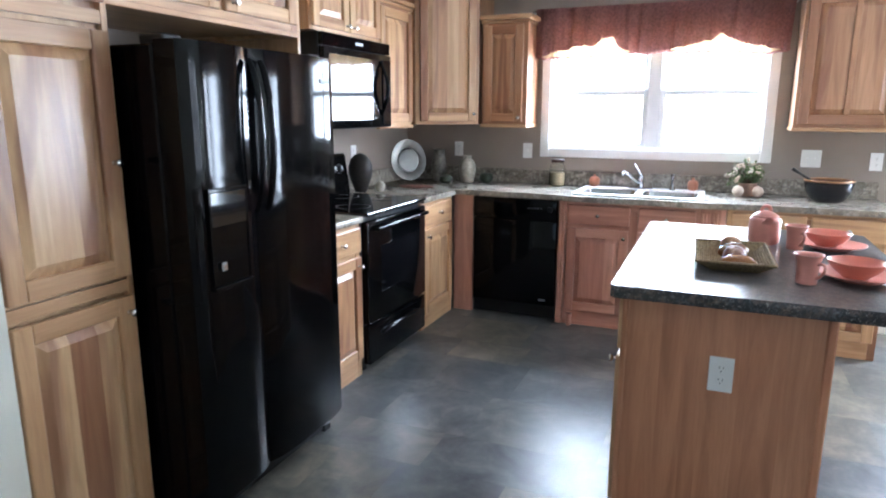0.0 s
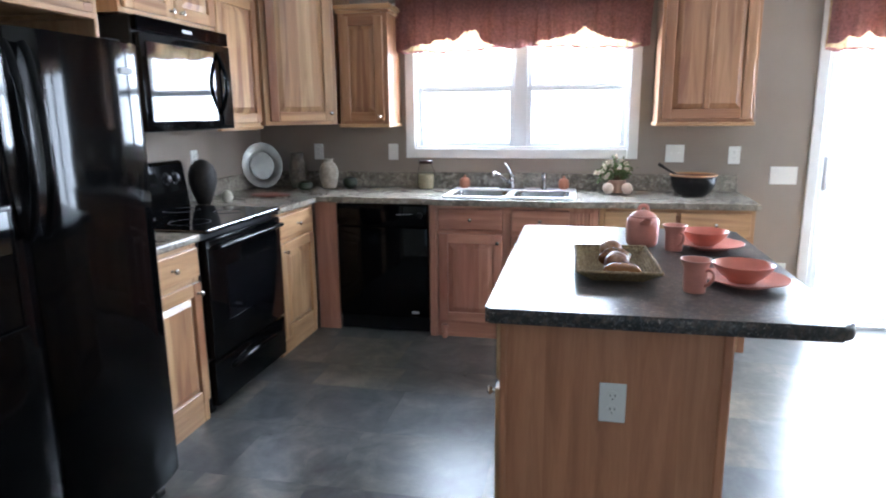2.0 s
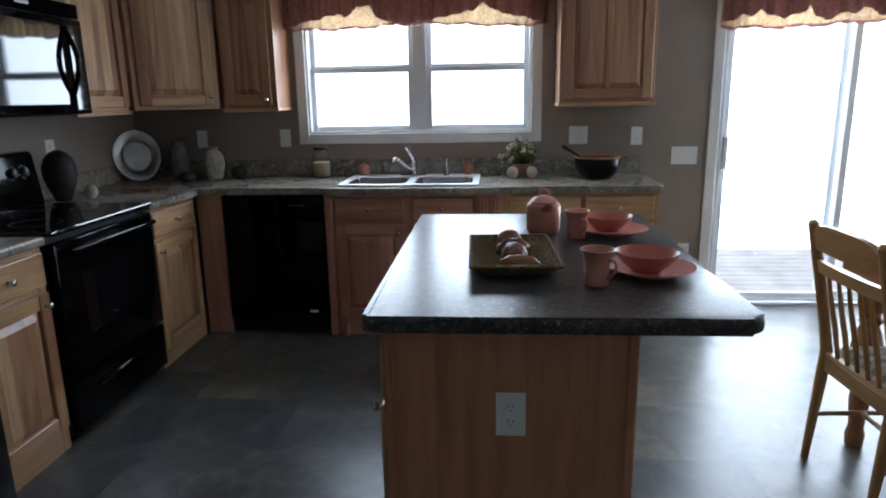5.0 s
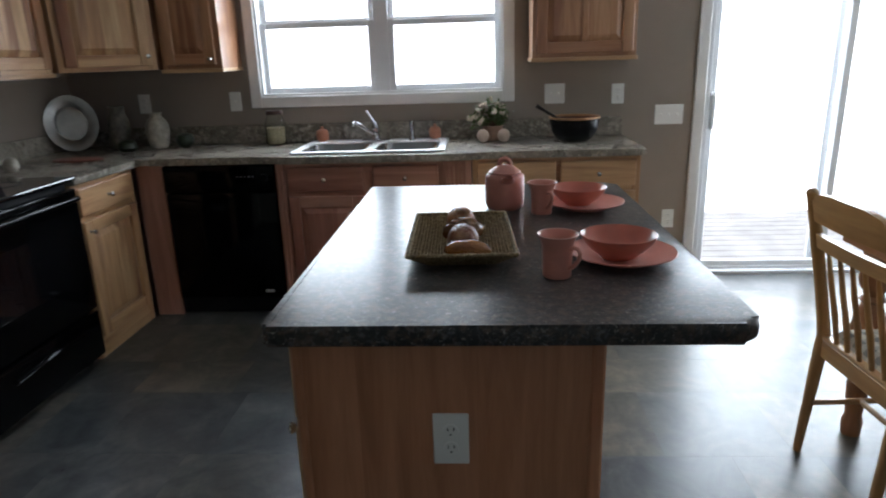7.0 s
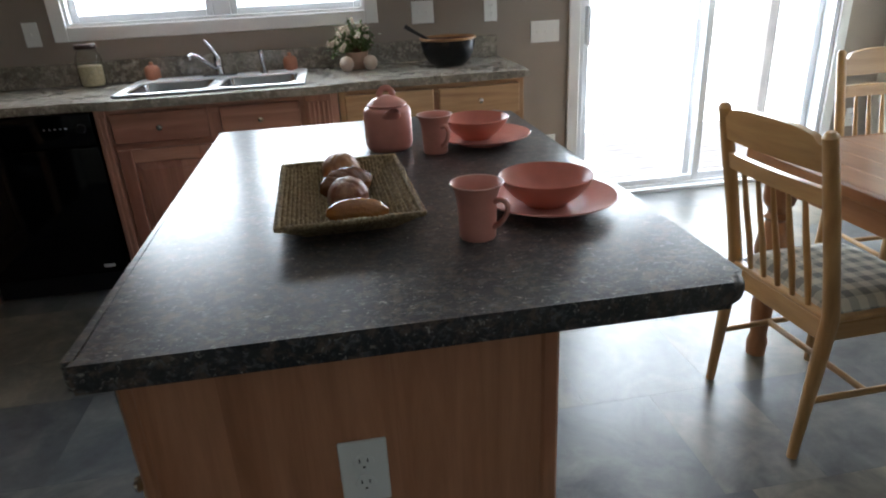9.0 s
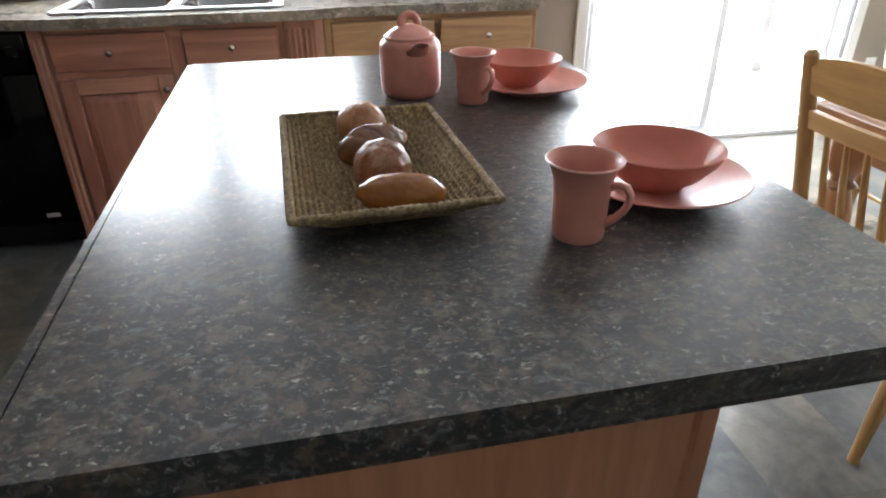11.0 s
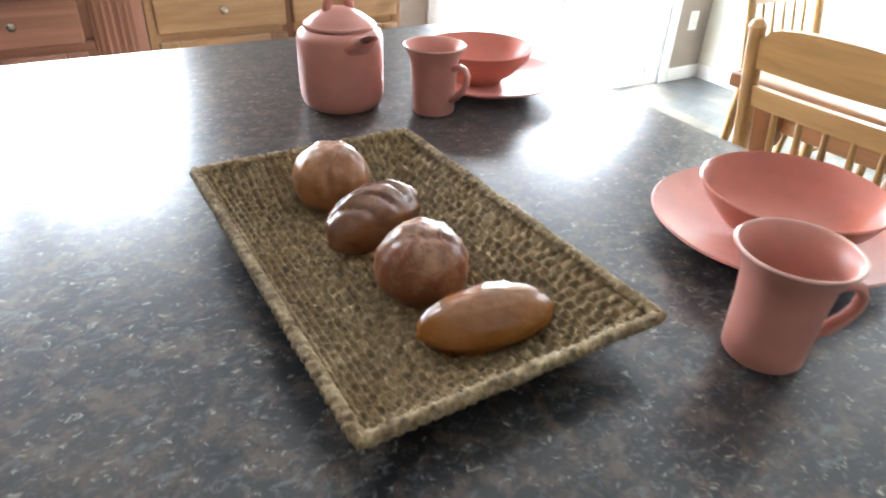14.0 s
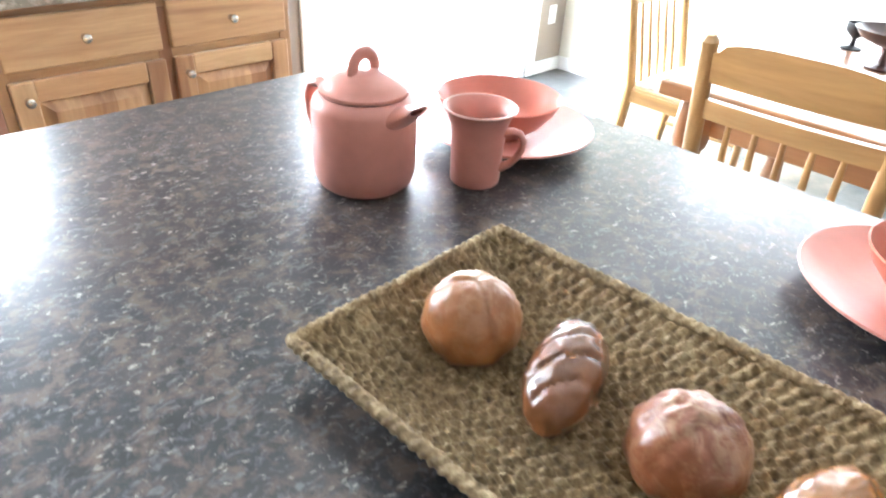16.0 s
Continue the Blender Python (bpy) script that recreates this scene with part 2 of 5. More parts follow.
def cloth(name, colour, glow):
    m, nt, b = mat(name)
    out = nt.nodes["Material Output"]
    v = coords(nt, (1, 1, 1)); n = noise_tex(nt, v, 60, 4)
    col = ramp(nt, n, [(.3, tuple(c * .75 for c in colour)), (.7, tuple(min(1, c * 1.2) for c in colour))])
    nt.links.new(col, b.inputs["Base Color"]); b.inputs["Roughness"].default_value = .9
    t = nt.nodes.new("ShaderNodeBsdfTranslucent"); nt.links.new(col, t.inputs[0])
    mx = nt.nodes.new("ShaderNodeMixShader"); mx.inputs[0].default_value = glow
    nt.links.new(b.outputs[0], mx.inputs[1]); nt.links.new(t.outputs[0], mx.inputs[2]); nt.links.new(mx.outputs[0], out.inputs[0])
    bump(nt, b, noise_tex(nt, v, 500, 2), .2, .001)
    return m
valance_red = cloth("burgundy_valance_cloth", (.36, .185, .175), .4)
valance_gold = cloth("gold_valance_lining", (.56, .42, .26), .42)

def seagrass():
    m, nt, b = mat("woven_seagrass")
    v = coords(nt, (1, 1, 1))
    c = ramp(nt, noise_tex(nt, v, 130, 4, .7), [(.25, (.045, .028, .014)), (.48, (.24, .165, .08)), (.75, (.54, .43, .26))])
    c = mix(nt, .6, c, ramp(nt, noise_tex(nt, v, 14, 3), [(.3, (.75, .7, .6)), (.7, (1.1, 1.1, 1.05))]), "MULTIPLY")
    nt.links.new(c, b.inputs["Base Color"]); b.inputs["Roughness"].default_value = .75
    return m
grass_mat = seagrass()

def crust(name, lo, hi, rough, flour=0.0):
    m, nt, b = mat(name)
    v = coords(nt, (1, 1, 1))
    n = noise_tex(nt, v, 22, 5, .6)
    c = ramp(nt, n, [(.3, lo), (.7, hi)])
    if flour:
        sp = nt.nodes.new("ShaderNodeSeparateXYZ"); tc = nt.nodes.new("ShaderNodeTexCoord"); nt.links.new(tc.outputs["Object"], sp.inputs[0])
        mr = node(nt, "MapRange"); mr.inputs[1].default_value, mr.inputs[2].default_value, mr.inputs[4].default_value = .0, .06, flour
        nt.links.new(sp.outputs[2], mr.inputs[0])
        mm = nt.nodes.new("ShaderNodeMath"); mm.operation = "MULTIPLY"
        pat = nt.nodes.new("ShaderNodeSeparateColor"); nt.links.new(ramp(nt, noise_tex(nt, v, 55, 6, .75, .8), [(.46, (0, 0, 0)), (.62, (1, 1, 1))]), pat.inputs[0])
        nt.links.new(mr.outputs[0], mm.inputs[0]); nt.links.new(pat.outputs[0], mm.inputs[1])
        c = mix(nt, mm.outputs[0], c, (.52, .32, .18))
    nt.links.new(c, b.inputs["Base Color"]); b.inputs["Roughness"].default_value = rough
    b.inputs["Coat Weight"].default_value = .3 if flour else .5; b.inputs["Coat Roughness"].default_value = .25
    bump(nt, b, noise_tex(nt, v, 130, 5, .7), .6, .0015)
    return m
roll_pale = crust("floured_roll_crust", (.25, .085, .024), (.41, .165, .05), .34, .34)
roll_dark = crust("dark_roll_crust", (.16, .046, .017), (.27, .085, .03), .36, .55)
loaf_gold = crust("golden_glazed_crust", (.23, .075, .015), (.38, .155, .034), .22)
loaf_brown = crust("brown_glazed_crust", (.145, .05, .018), (.225, .088, .03), .24)

def plaid():
    m, nt, b = mat("grey_cream_check_cloth")
    tc = nt.nodes.new("ShaderNodeTexCoord"); sp = nt.nodes.new("ShaderNodeSeparateXYZ"); nt.links.new(tc.outputs["Object"], sp.inputs[0])
    outs = []
    for i in (0, 1):
        w = nt.nodes.new("ShaderNodeMath"); w.operation = "MULTIPLY"; w.inputs[1].default_value = 2 * math.pi / .055
        s = nt.nodes.new("ShaderNodeMath"); s.operation = "SINE"; g = nt.nodes.new("ShaderNodeMath"); g.operation = "GREATER_THAN"; g.inputs[1].default_value = 0
        nt.links.new(sp.outputs[i], w.inputs[0]); nt.links.new(w.outputs[0], s.inputs[0]); nt.links.new(s.outputs[0], g.inputs[0]); outs.append(g.outputs[0])
    a = nt.nodes.new("ShaderNodeMath"); a.operation = "ADD"; nt.links.new(outs[0], a.inputs[0]); nt.links.new(outs[1], a.inputs[1])
    h = nt.nodes.new("ShaderNodeMath"); h.operation = "MULTIPLY"; h.inputs[1].default_value = .5; nt.links.new(a.outputs[0], h.inputs[0])
    c = ramp(nt, h.outputs[0], [(0, (.60, .56, .45)), (.5, (.42, .40, .33)), (1, (.22, .22, .2))])
    nt.links.new(c, b.inputs["Base Color"]); b.inputs["Roughness"].default_value = .95
    bump(nt, b, noise_tex(nt, tc.outputs["Object"], 500, 2), .4, .001)
    return m
plaid_mat = plaid()

# ---- building helpers ----
def finish(name, bm, mats, smooth=False):
    bmesh.ops.recalc_face_normals(bm, faces=bm.faces[:])
    me = bpy.data.meshes.new(name); bm.to_mesh(me); bm.free()
    for m in (mats if isinstance(mats, (list, tuple)) else [mats]):
        me.materials.append(m)
    if smooth:
        me.polygons.foreach_set("use_smooth", [True] * len(me.polygons))
        me.set_sharp_from_angle(angle=radians(40))
    return me

def part(name, bm, mats, parent, label="", smooth=False, at=None):
    ob = new(name, finish(name, bm, mats, smooth))
    ob.parent = parent
    if at is not None:
        ob.matrix_basis = at
    return tagged(ob, label)

def thing(name, m, label, category, group="", kind=""):
    ob = new(name); ob.empty_display_size = .05; ob.matrix_basis = m
    return tagged(ob, label, category, group, kind)

def solid(name, bm, mats, label, category, m=None, kind="", smooth=False, group=""):
    ob = new(name, finish(name, bm, mats, smooth))
    if m is not None:
        ob.matrix_basis = m
    return tagged(ob, label, category, group, kind)

def box(bm, lo, hi, bevel=0.0, mi=0, seg=1):
    r = bmesh.ops.create_cube(bm, size=1)
    vs = r["verts"]
    for v in vs:
        v.co = Vector([lo[i] + (v.co[i] + .5) * (hi[i] - lo[i]) for i in range(3)])
    fs = {f for v in vs for f in v.link_faces}
    for f in fs:
        f.material_index = mi
    if bevel:
        es = list({e for v in vs for e in v.link_edges})
        rr = bmesh.ops.bevel(bm, geom=es, offset=bevel, segments=seg, affect="EDGES", profile=.5)
        for f in rr["faces"]:
            f.material_index = mi
    return vs

def boxes(*items, bevel=0.0):
    bm = bmesh.new()
    for it in items:
        box(bm, it[0], it[1], bevel, it[2] if len(it) > 2 else 0)
    return bm

def lathe(bm, profile, seg=32, c=(0, 0, 0), sx=1.0, sy=1.0, mi=0):
    rings = []
    for r, z in profile:
        if r < 1e-6:
            rings.append([bm.verts.new((c[0], c[1], c[2] + z))])
        else:
            rings.append([bm.verts.new((c[0] + sx * r * math.cos(2 * math.pi * k / seg), c[1] + sy * r * math.sin(2 * math.pi * k / seg), c[2] + z)) for k in range(seg)])
    for a, b in zip(rings, rings[1:]):
        for k in range(seg):
            j = (k + 1) % seg
            vs = [a[k], a[j], b[j], b[k]] if len(a) > 1 and len(b) > 1 else ([a[0], b[j], b[k]] if len(a) == 1 else [a[k], a[j], b[0]])
            bm.faces.new(vs).material_index = mi
    return bm

def tube(bm, pts, radius, seg=10, cap=True, flat=1.0, mi=0):
    pts = [Vector(p) for p in pts]
    rings = []
    prev = None
    for i, p in enumerate(pts):
        d = (pts[min(i + 1, len(pts) - 1)] - pts[max(i - 1, 0)]).normalized()
        if prev is None:
            up = Vector((0, 0, 1)) if abs(d.z) < .9 else Vector((1, 0, 0))
            s = d.cross(up).normalized()
        else:
            s = (prev - d * prev.dot(d)).normalized()
        prev = s
        u = d.cross(s)
        r = radius[i] if isinstance(radius, (list, tuple)) else radius
        rings.append([bm.verts.new(p + s * (r * flat * math.cos(2 * math.pi * k / seg)) + u * (r * math.sin(2 * math.pi * k / seg))) for k in range(seg)])
    for a, b in zip(rings, rings[1:]):
        for k in range(seg):
            j = (k + 1) % seg
            bm.faces.new((a[k], a[j], b[j], b[k])).material_index = mi
    if cap:
        bm.faces.new(rings[0]); bm.faces.new(rings[-1])
    return bm

def arc(f, n=14):
    return [f(i / (n - 1)) for i in range(n)]

def cyl(bm, p, q, r, seg=14, mi=0):
    return tube(bm, [p, q], r, seg, mi=mi)

# ---- structure ----
WIN = (1.17, 2.65, 1.19, 2.04)      # kitchen window opening
DOOR = (3.85, 5.48, 0.0, 2.06)      # sliding door opening
T = .13
H = 2.46
def wall(name, rects, m, label="plain painted wall"):
    bm = boxes(*rects)
    return solid(name, bm, m, label, "wall", kind="structure")
wall("wall_north", [((-.18, 0, 0), (WIN[0], T, H)), ((WIN[1], 0, 0), (DOOR[0], T, H)), ((DOOR[1], 0, 0), (5.96, T, H)),
     ((WIN[0], 0, 0), (WIN[1], T, WIN[2])), ((WIN[0], 0, WIN[3]), (WIN[1], T, H)), ((DOOR[0], 0, DOOR[3]), (DOOR[1], T, H))], wall_paint, "taupe painted kitchen wall around window and patio door")
wall("wall_west", [((-.18, -3.92, 0), (-.05, 0, H))], wall_paint, "taupe painted wall behind the cooker")
wall("wall_stub", [((-.05, -4.05, 0), (.665, -3.92, H)), ((.535, -8, 0), (.665, -4.05, H))], cream_paint, "cream painted wall beside the pantry")
SW = (-2.5, -1.0, .8, 2.0)
wall("wall_east", [((5.83, -8, 0), (5.96, SW[0], H)), ((5.83, SW[1], 0), (5.96, 0, H)), ((5.83, SW[0], 0), (5.96, SW[1], SW[2])), ((5.83, SW[0], SW[3]), (5.96, SW[1], H))], cream_paint, "cream painted dining wall with a window")
wall("wall_south", [((.535, -8.13, 0), (2.25, -8, H)), ((4.55, -8.13, 0), (5.96, -8, H)), ((2.25, -8.13, 0), (4.55, -8, .8)), ((2.25, -8.13, 2.1), (4.55, -8, H))], cream_paint, "cream painted living room wall")
solid("ceiling", boxes(((-.18, -8.13, H), (5.96, .13, H + .1))), ceiling_paint, "white textured ceiling", "ceiling", kind="structure")
floor = solid("floor", boxes(((-.18, -8.13, -.12), (5.96, .13, -.004))), floor_bed, "grey slate-look vinyl tile floor", "floor", kind="structure")
solid("ground", boxes(((-200, .9, -.9), (200, 300, -.6)), ((-200, -300, -.9), (200, .9, -.62))), ground_mat, "pale gravel ground outside", "ground", kind="structure")
def deck():
    d = thing("deck", pose(0, 0, 0), "weathered grey timber deck outside the patio door", "deck", kind="structure")
    for i in range(14):
        y = .14 + i * .145
        part("board", boxes(((3.2, y, -.14), (6.6, y + .138, -.11)), bevel=.004), deck_board, d)
    part("post", boxes(((6.33, 1.86, -.11), (6.42, 1.95, 2.6)), bevel=.004), deck_board, d, "weathered grey post")
    part("joist", boxes(((3.2, .14, -.6), (6.6, .2, -.141)), ((3.2, 2.1, -.6), (6.6, 2.16, -.141))), deck_board, d)
deck()
solid("baseboard", boxes(((3.36, -.012, 0), (3.78, 0, .085)), ((5.555, -.012, 0), (5.83, 0, .085)), ((5.818, -8, 0), (5.83, -.012, .085)), ((.665, -8, 0), (.677, -3.93, .085)), bevel=.003), white_trim, "white painted baseboard", "baseboard", kind="structure")

def kitchen_window():
    x0, x1, z0, z1 = WIN
    w = thing("window_1", pose(0, 0, 0), "white double kitchen window with two single-hung sashes", "window", kind="structure")
    c = .068
    part("casing", boxes(((x0 - c, -.018, z0 - c), (x0, 0, z1 + c)), ((x1, -.018, z0 - c), (x1 + c, 0, z1 + c)), ((x0, -.018, z0 - c), (x1, 0, z0)), ((x0, -.018, z1), (x1, 0, z1 + c)), bevel=.004), white_trim, w)
    part("jamb", boxes(((x0, 0, z0), (x0 + .014, T, z1)), ((x1 - .014, 0, z0), (x1, T, z1)), ((x0 + .014, 0, z0), (x1 - .014, T, z0 + .014)), ((x0 + .014, 0, z1 - .014), (x1 - .014, T, z1))), white_trim, w)
    part("mullion", boxes(((1.875, .045, z0 + .014), (1.965, .12, z1 - .014)), bevel=.004), vinyl_frame, w)
    for a, b in ((x0 + .014, 1.875), (1.965, x1 - .014)):
        f = .034
        for lo, hi, y in ((z0 + .014, 1.617, .05), (1.6, z1 - .014, .082)):
            s = part("sash", boxes(((a, y, lo), (a + f, y + .03, hi)), ((b - f, y, lo), (b, y + .03, hi)), ((a + f, y, lo), (b - f, y + .03, lo + f)), ((a + f, y, hi - f), (b - f, y + .03, hi)), bevel=.003), vinyl_frame, w)
            p = part("pane", boxes(((a + f, y + .012, lo + f), (b - f, y + .016, hi - f))), glass, s)
            p.visible_shadow = False
kitchen_window()

def patio_door():
    x0, x1, z0, z1 = DOOR
    w = thing("door_1", pose(0, 0, 0), "white sliding glass patio door, closed", "patio door", kind="structure")
    c = .066
    part("casing", boxes(((x0 - c, -.018, 0), (x0, 0, z1 + c)), ((x1, -.018, 0), (x1 + c, 0, z1 + c)), ((x0, -.018, z1), (x1, 0, z1 + c)), bevel=.004), white_trim, w)
    part("jamb", boxes(((x0, 0, 0), (x0 + .03, T, z1)), ((x1 - .03, 0, 0), (x1, T, z1)), ((x0 + .03, 0, z1 - .03), (x1 - .03, T, z1)), bevel=.002), vinyl_frame, w)
    part("sill_track", boxes(((x0 + .03, -.01, 0), (x1 - .03, T, .022)), ((x0 + .03, .035, .022), (x1 - .03, .045, .04)), ((x0 + .03, .085, .022), (x1 - .03, .095, .04))), vinyl_frame, w)
    for a, b, y in ((x0 + .03, 4.70, .045), (4.61, x1 - .03, .09)):
        f = .046
        s = part("sash", boxes(((a, y, .03), (a + f, y + .036, z1 - .03)), ((b - f, y, .03), (b, y + .036, z1 - .03)), ((a + f, y, .03), (b - f, y + .036, .03 + f)), ((a + f, y, z1 - .03 - f), (b - f, y + .036, z1 - .03)), bevel=.004), vinyl_frame, w)
        p = part("pane", boxes(((a + f, y + .014, .03 + f), (b - f, y + .02, z1 - .03 - f))), glass, s)
        p.visible_shadow = False
    part("handle", boxes(((3.895, .012, .92), (3.925, .045, 1.14)), bevel=.006), vinyl_frame, w)
patio_door()

def side_window(name, m, w0, w1, z0, z1, label):
    w = thing(name, m, label, "window", kind="structure")
    c = .066
    part("casing", boxes(((w0 - c, -.018, z0 - c), (w0, 0, z1 + c)), ((w1, -.018, z0 - c), (w1 + c, 0, z1 + c)), ((w0, -.018, z0 - c), (w1, 0, z0)), ((w0, -.018, z1), (w1, 0, z1 + c)), bevel=.004), white_trim, w)
    mid = (w0 + w1) / 2
    for a, b in ((w0, mid), (mid, w1)):
        f = .04
        s = part("sash", boxes(((a, .05, z0), (a + f, .08, z1)), ((b - f, .05, z0), (b, .08, z1)), ((a + f, .05, z0), (b - f, .08, z0 + f)), ((a + f, .05, z1 - f), (b - f, .08, z1)), ((a + f, .05, (z0 + z1) / 2 - .018), (b - f, .08, (z0 + z1) / 2 + .018)), bevel=.003), vinyl_frame, w)
        p = part("pane", boxes(((a + f, .062, z0 + f), (b - f, .066, z1 - f))), glass, s)
        p.visible_shadow = False
side_window("window_2", pose(5.83, 0, 0, 0, 0, -90), 1.0, 2.5, .8, 2.0, "white framed dining room window")
# Assumed window behind the camera, added for the fill light.
side_window("window_3", pose(6.8, -8, 0, 0, 0, 180), 2.25, 4.55, .8, 2.1, "white framed living room window, assumed and out of view")

def glow_mat(name, strength):
    m, nt, b = mat(name)
    v = coords(nt, (1, 1, 1))
    c = ramp(nt, noise_tex(nt, v, .35, 3), [(.3, (.94, .97, 1)), (.7, (1, 1, 1))])
    nt.links.new(c, b.inputs["Emission Color"]); b.inputs["Emission Strength"].default_value = strength
    b.inputs["Base Color"].default_value = (.8, .8, .8, 1)
    return m
haze, haze_east = glow_mat("bright_overcast_haze", 4.5), glow_mat("pale_overcast_haze", 1.1)
solid("backdrop", boxes(((-4, 2.35, -.6), (14, 2.4, 7))), haze, "bright white overcast distance outside the kitchen", "backdrop", kind="structure")
solid("backdrop_east", boxes(((8.4, -8, -.6), (8.45, 2.3, 6))), haze_east, "bright white overcast distance outside the dining window", "backdrop", kind="structure")

# ---- kitchen cabinets ----
def knob(parent, x, y, z):
    bm = bmesh.new()
    lathe(bm, [(.0, 0), (.009, 0), (.006, .006), (.005, .012), (.010, .017), (.0135, .022), (.012, .027), (.006, .030), (0, .0305)], 14)
    bmesh.ops.rotate(bm, verts=bm.verts, matrix=Matrix.Rotation(radians(90), 3, "X"))
    bmesh.ops.translate(bm, verts=bm.verts, vec=(x, y, z))
    part("knob", bm, nickel, parent, "satin nickel knob", True)

def raised_door(parent, x0, x1, z0, z1, y, kn=None, mv=None, mh=None, rail=.06, name="door"):
    """A frame of stiles and rails round a raised panel of planks; its face looks to -y."""
    mv, mh = mv or wood_v, mh or wood_h
    t = .022
    d = part(name, boxes(((x0 + .003, y - .0015, z0 + .003), (x1 - .003, y, z1 - .003))), mv, parent)
    for u in (x0, x1 - rail):
        part("stile", boxes(((u, y - t, z0), (u + rail, y - .0018, z1)), bevel=.004), mv, d)
    for v in (z0, z1 - rail):
        part("rail", boxes(((x0 + rail, y - t + .001, v), (x1 - rail, y - .0018, v + rail)), bevel=.003), mh, d)
    a, b, lo, hi = x0 + rail - .001, x1 - rail + .001, z0 + rail - .001, z1 - rail + .001
    n = max(1, round((b - a) / .085))
    cuts = [a + (b - a) * k / n + (random.uniform(-.012, .012) if 0 < k < n else 0) for k in range(n + 1)]
    s = min(.034, (b - a) * .22)
    yf, yb = y - t + .001, y - .0045
    for k in range(n):
        bm = bmesh.new()
        u0, u1 = cuts[k], cuts[k + 1]
        xs = [(u0 + (s if k == 0 else 0), u0), (u1 - (s if k == n - 1 else 0), u1)]
        (i0, o0), (i1, o1) = xs
        V = lambda u, v, yy: bm.verts.new((u, yy, v))
        fa = [V(i0, lo + s, yf), V(i1, lo + s, yf), V(i1, hi - s, yf), V(i0, hi - s, yf)]
        ou = [V(o0, lo, yb), V(o1, lo, yb), V(o1, hi, yb), V(o0, hi, yb)]
        bk = [V(o0, lo, y - .002), V(o1, lo, y - .002), V(o1, hi, y - .002), V(o0, hi, y - .002)]
        bm.faces.new(fa)
        for p in range(4):
            q = (p + 1) % 4
            if (fa[p].co - fa[q].co).length > 1e-6:
                bm.faces.new((fa[p], fa[q], ou[q], ou[p]))
            bm.faces.new((ou[p], ou[q], bk[q], bk[p]))
        bm.faces.new(bk)
        part("plank", bm, mv, d)
    if kn:
        knob(d, kn[0], y - t, kn[1])
    return d

def slab_drawer(parent, x0, x1, z0, z1, y, mh=None, kn=True):
    bm = bmesh.new()
    box(bm, (x0, y - .02, z0), (x1, y, z1), .006, seg=2)
    d = part("drawer_front", bm, mh or wood_h, parent)
    if kn:
        knob(d, (x0 + x1) / 2, y - .02, (z0 + z1) / 2)

def cabinet(name, m, w, z0, z1, depth, label, category, mv=None, mh=None, stile=.04, mid=(), rails=(), group=""):
    """Carcass and face frame; local x along the wall, front at y = -depth."""
    mv, mh = mv or wood_v, mh or wood_h
    c = thing(name, m, label, category, group)
    part("body", boxes(((0, -depth + .02, z0), (.016, -.002, z1)), ((w - .016, -depth + .02, z0), (w, -.002, z1)), ((.016, -depth + .02, z0), (w - .016, -.002, z0 + .016), 1), ((.016, -depth + .02, z1 - .016), (w - .016, -.002, z1), 1), ((.016, -.012, z0 + .016), (w - .016, -.003, z1 - .016))), [mv, mh], c)
    its = [((0, -depth, z0), (stile, -depth + .02, z1)), ((w - stile, -depth, z0), (w, -depth + .02, z1)), ((stile, -depth + .001, z0), (w - stile, -depth + .02, z0 + (stile if z0 else .115)), 1), ((stile, -depth + .001, z1 - stile), (w - stile, -depth + .02, z1), 1)]
    for x in mid:
        its.append(((x - stile / 2, -depth, z0 + stile), (x + stile / 2, -depth + .02, z1 - stile)))
    for z in rails:
        its.append(((stile, -depth + .002, z - .02), (w - stile, -depth + .019, z + .02), 1))
    part("face_frame", boxes(*its, bevel=.001), [mv, mh], c)
    part("front_board", boxes(((.017, -depth + .0205, z0 + .017), (w - .017, -depth + .026, z1 - .017))), mv, c)
    return c

def crown(c, x0, x1, depth, z, out=.03, h=.045):
    bm = bmesh.new()
    box(bm, (x0 - out * .4, -depth - out * .4, z - .01), (x1 + out * .4, -.002, z + .012), .004)
    box(bm, (x0 - out, -depth - out, z + .012), (x1 + out, -.002, z + h), .008)
    part("crown_moulding", bm, wood_h, c)

def light_rail(c, x0, x1, depth, z, returns=True):
    its = [((x0 - .008, -depth - .012, z - .022), (x1 + .008, -depth + .02, z))]
    if returns:
        its += [((x0 - .006, -depth + .02, z - .02), (x0 + .016, -.002, z)), ((x1 - .016, -depth + .02, z - .02), (x1 + .006, -.002, z))]
    part("light_rail", boxes(*its, bevel=.003), wood_h, c)

LW = lambda y: pose(-.05, y, 0, 0, 0, 90)     # local x runs to +y along the west wall
D = .67                                        # west cabinets: depth from the wall

# pantry
c = cabinet("pantry_cabinet", LW(-3.915), .445, 0, 2.3, D, "tall pale hickory pantry cabinet with three doors", "cabinet", rails=(.9, 1.735), stile=.022)
raised_door(c, .018, .425, .10, .87, -D, (.40, .815)); raised_door(c, .018, .425, .935, 1.695, -D, (.40, 1.30)); raised_door(c, .018, .425, 1.775, 2.27, -D, (.40, 1.81))
# above the fridge
c = cabinet("fridge_top_cabinet", LW(-3.465), 1.01, 1.80, 2.3, D - .02, "pale hickory cabinet above the fridge", "cabinet", mid=(.515,), stile=.045)
raised_door(c, .025, .50, 1.83, 2.27, -D + .02, (.46, 1.865)); raised_door(c, .53, .985, 1.83, 2.27, -D + .02, (.57, 1.865))
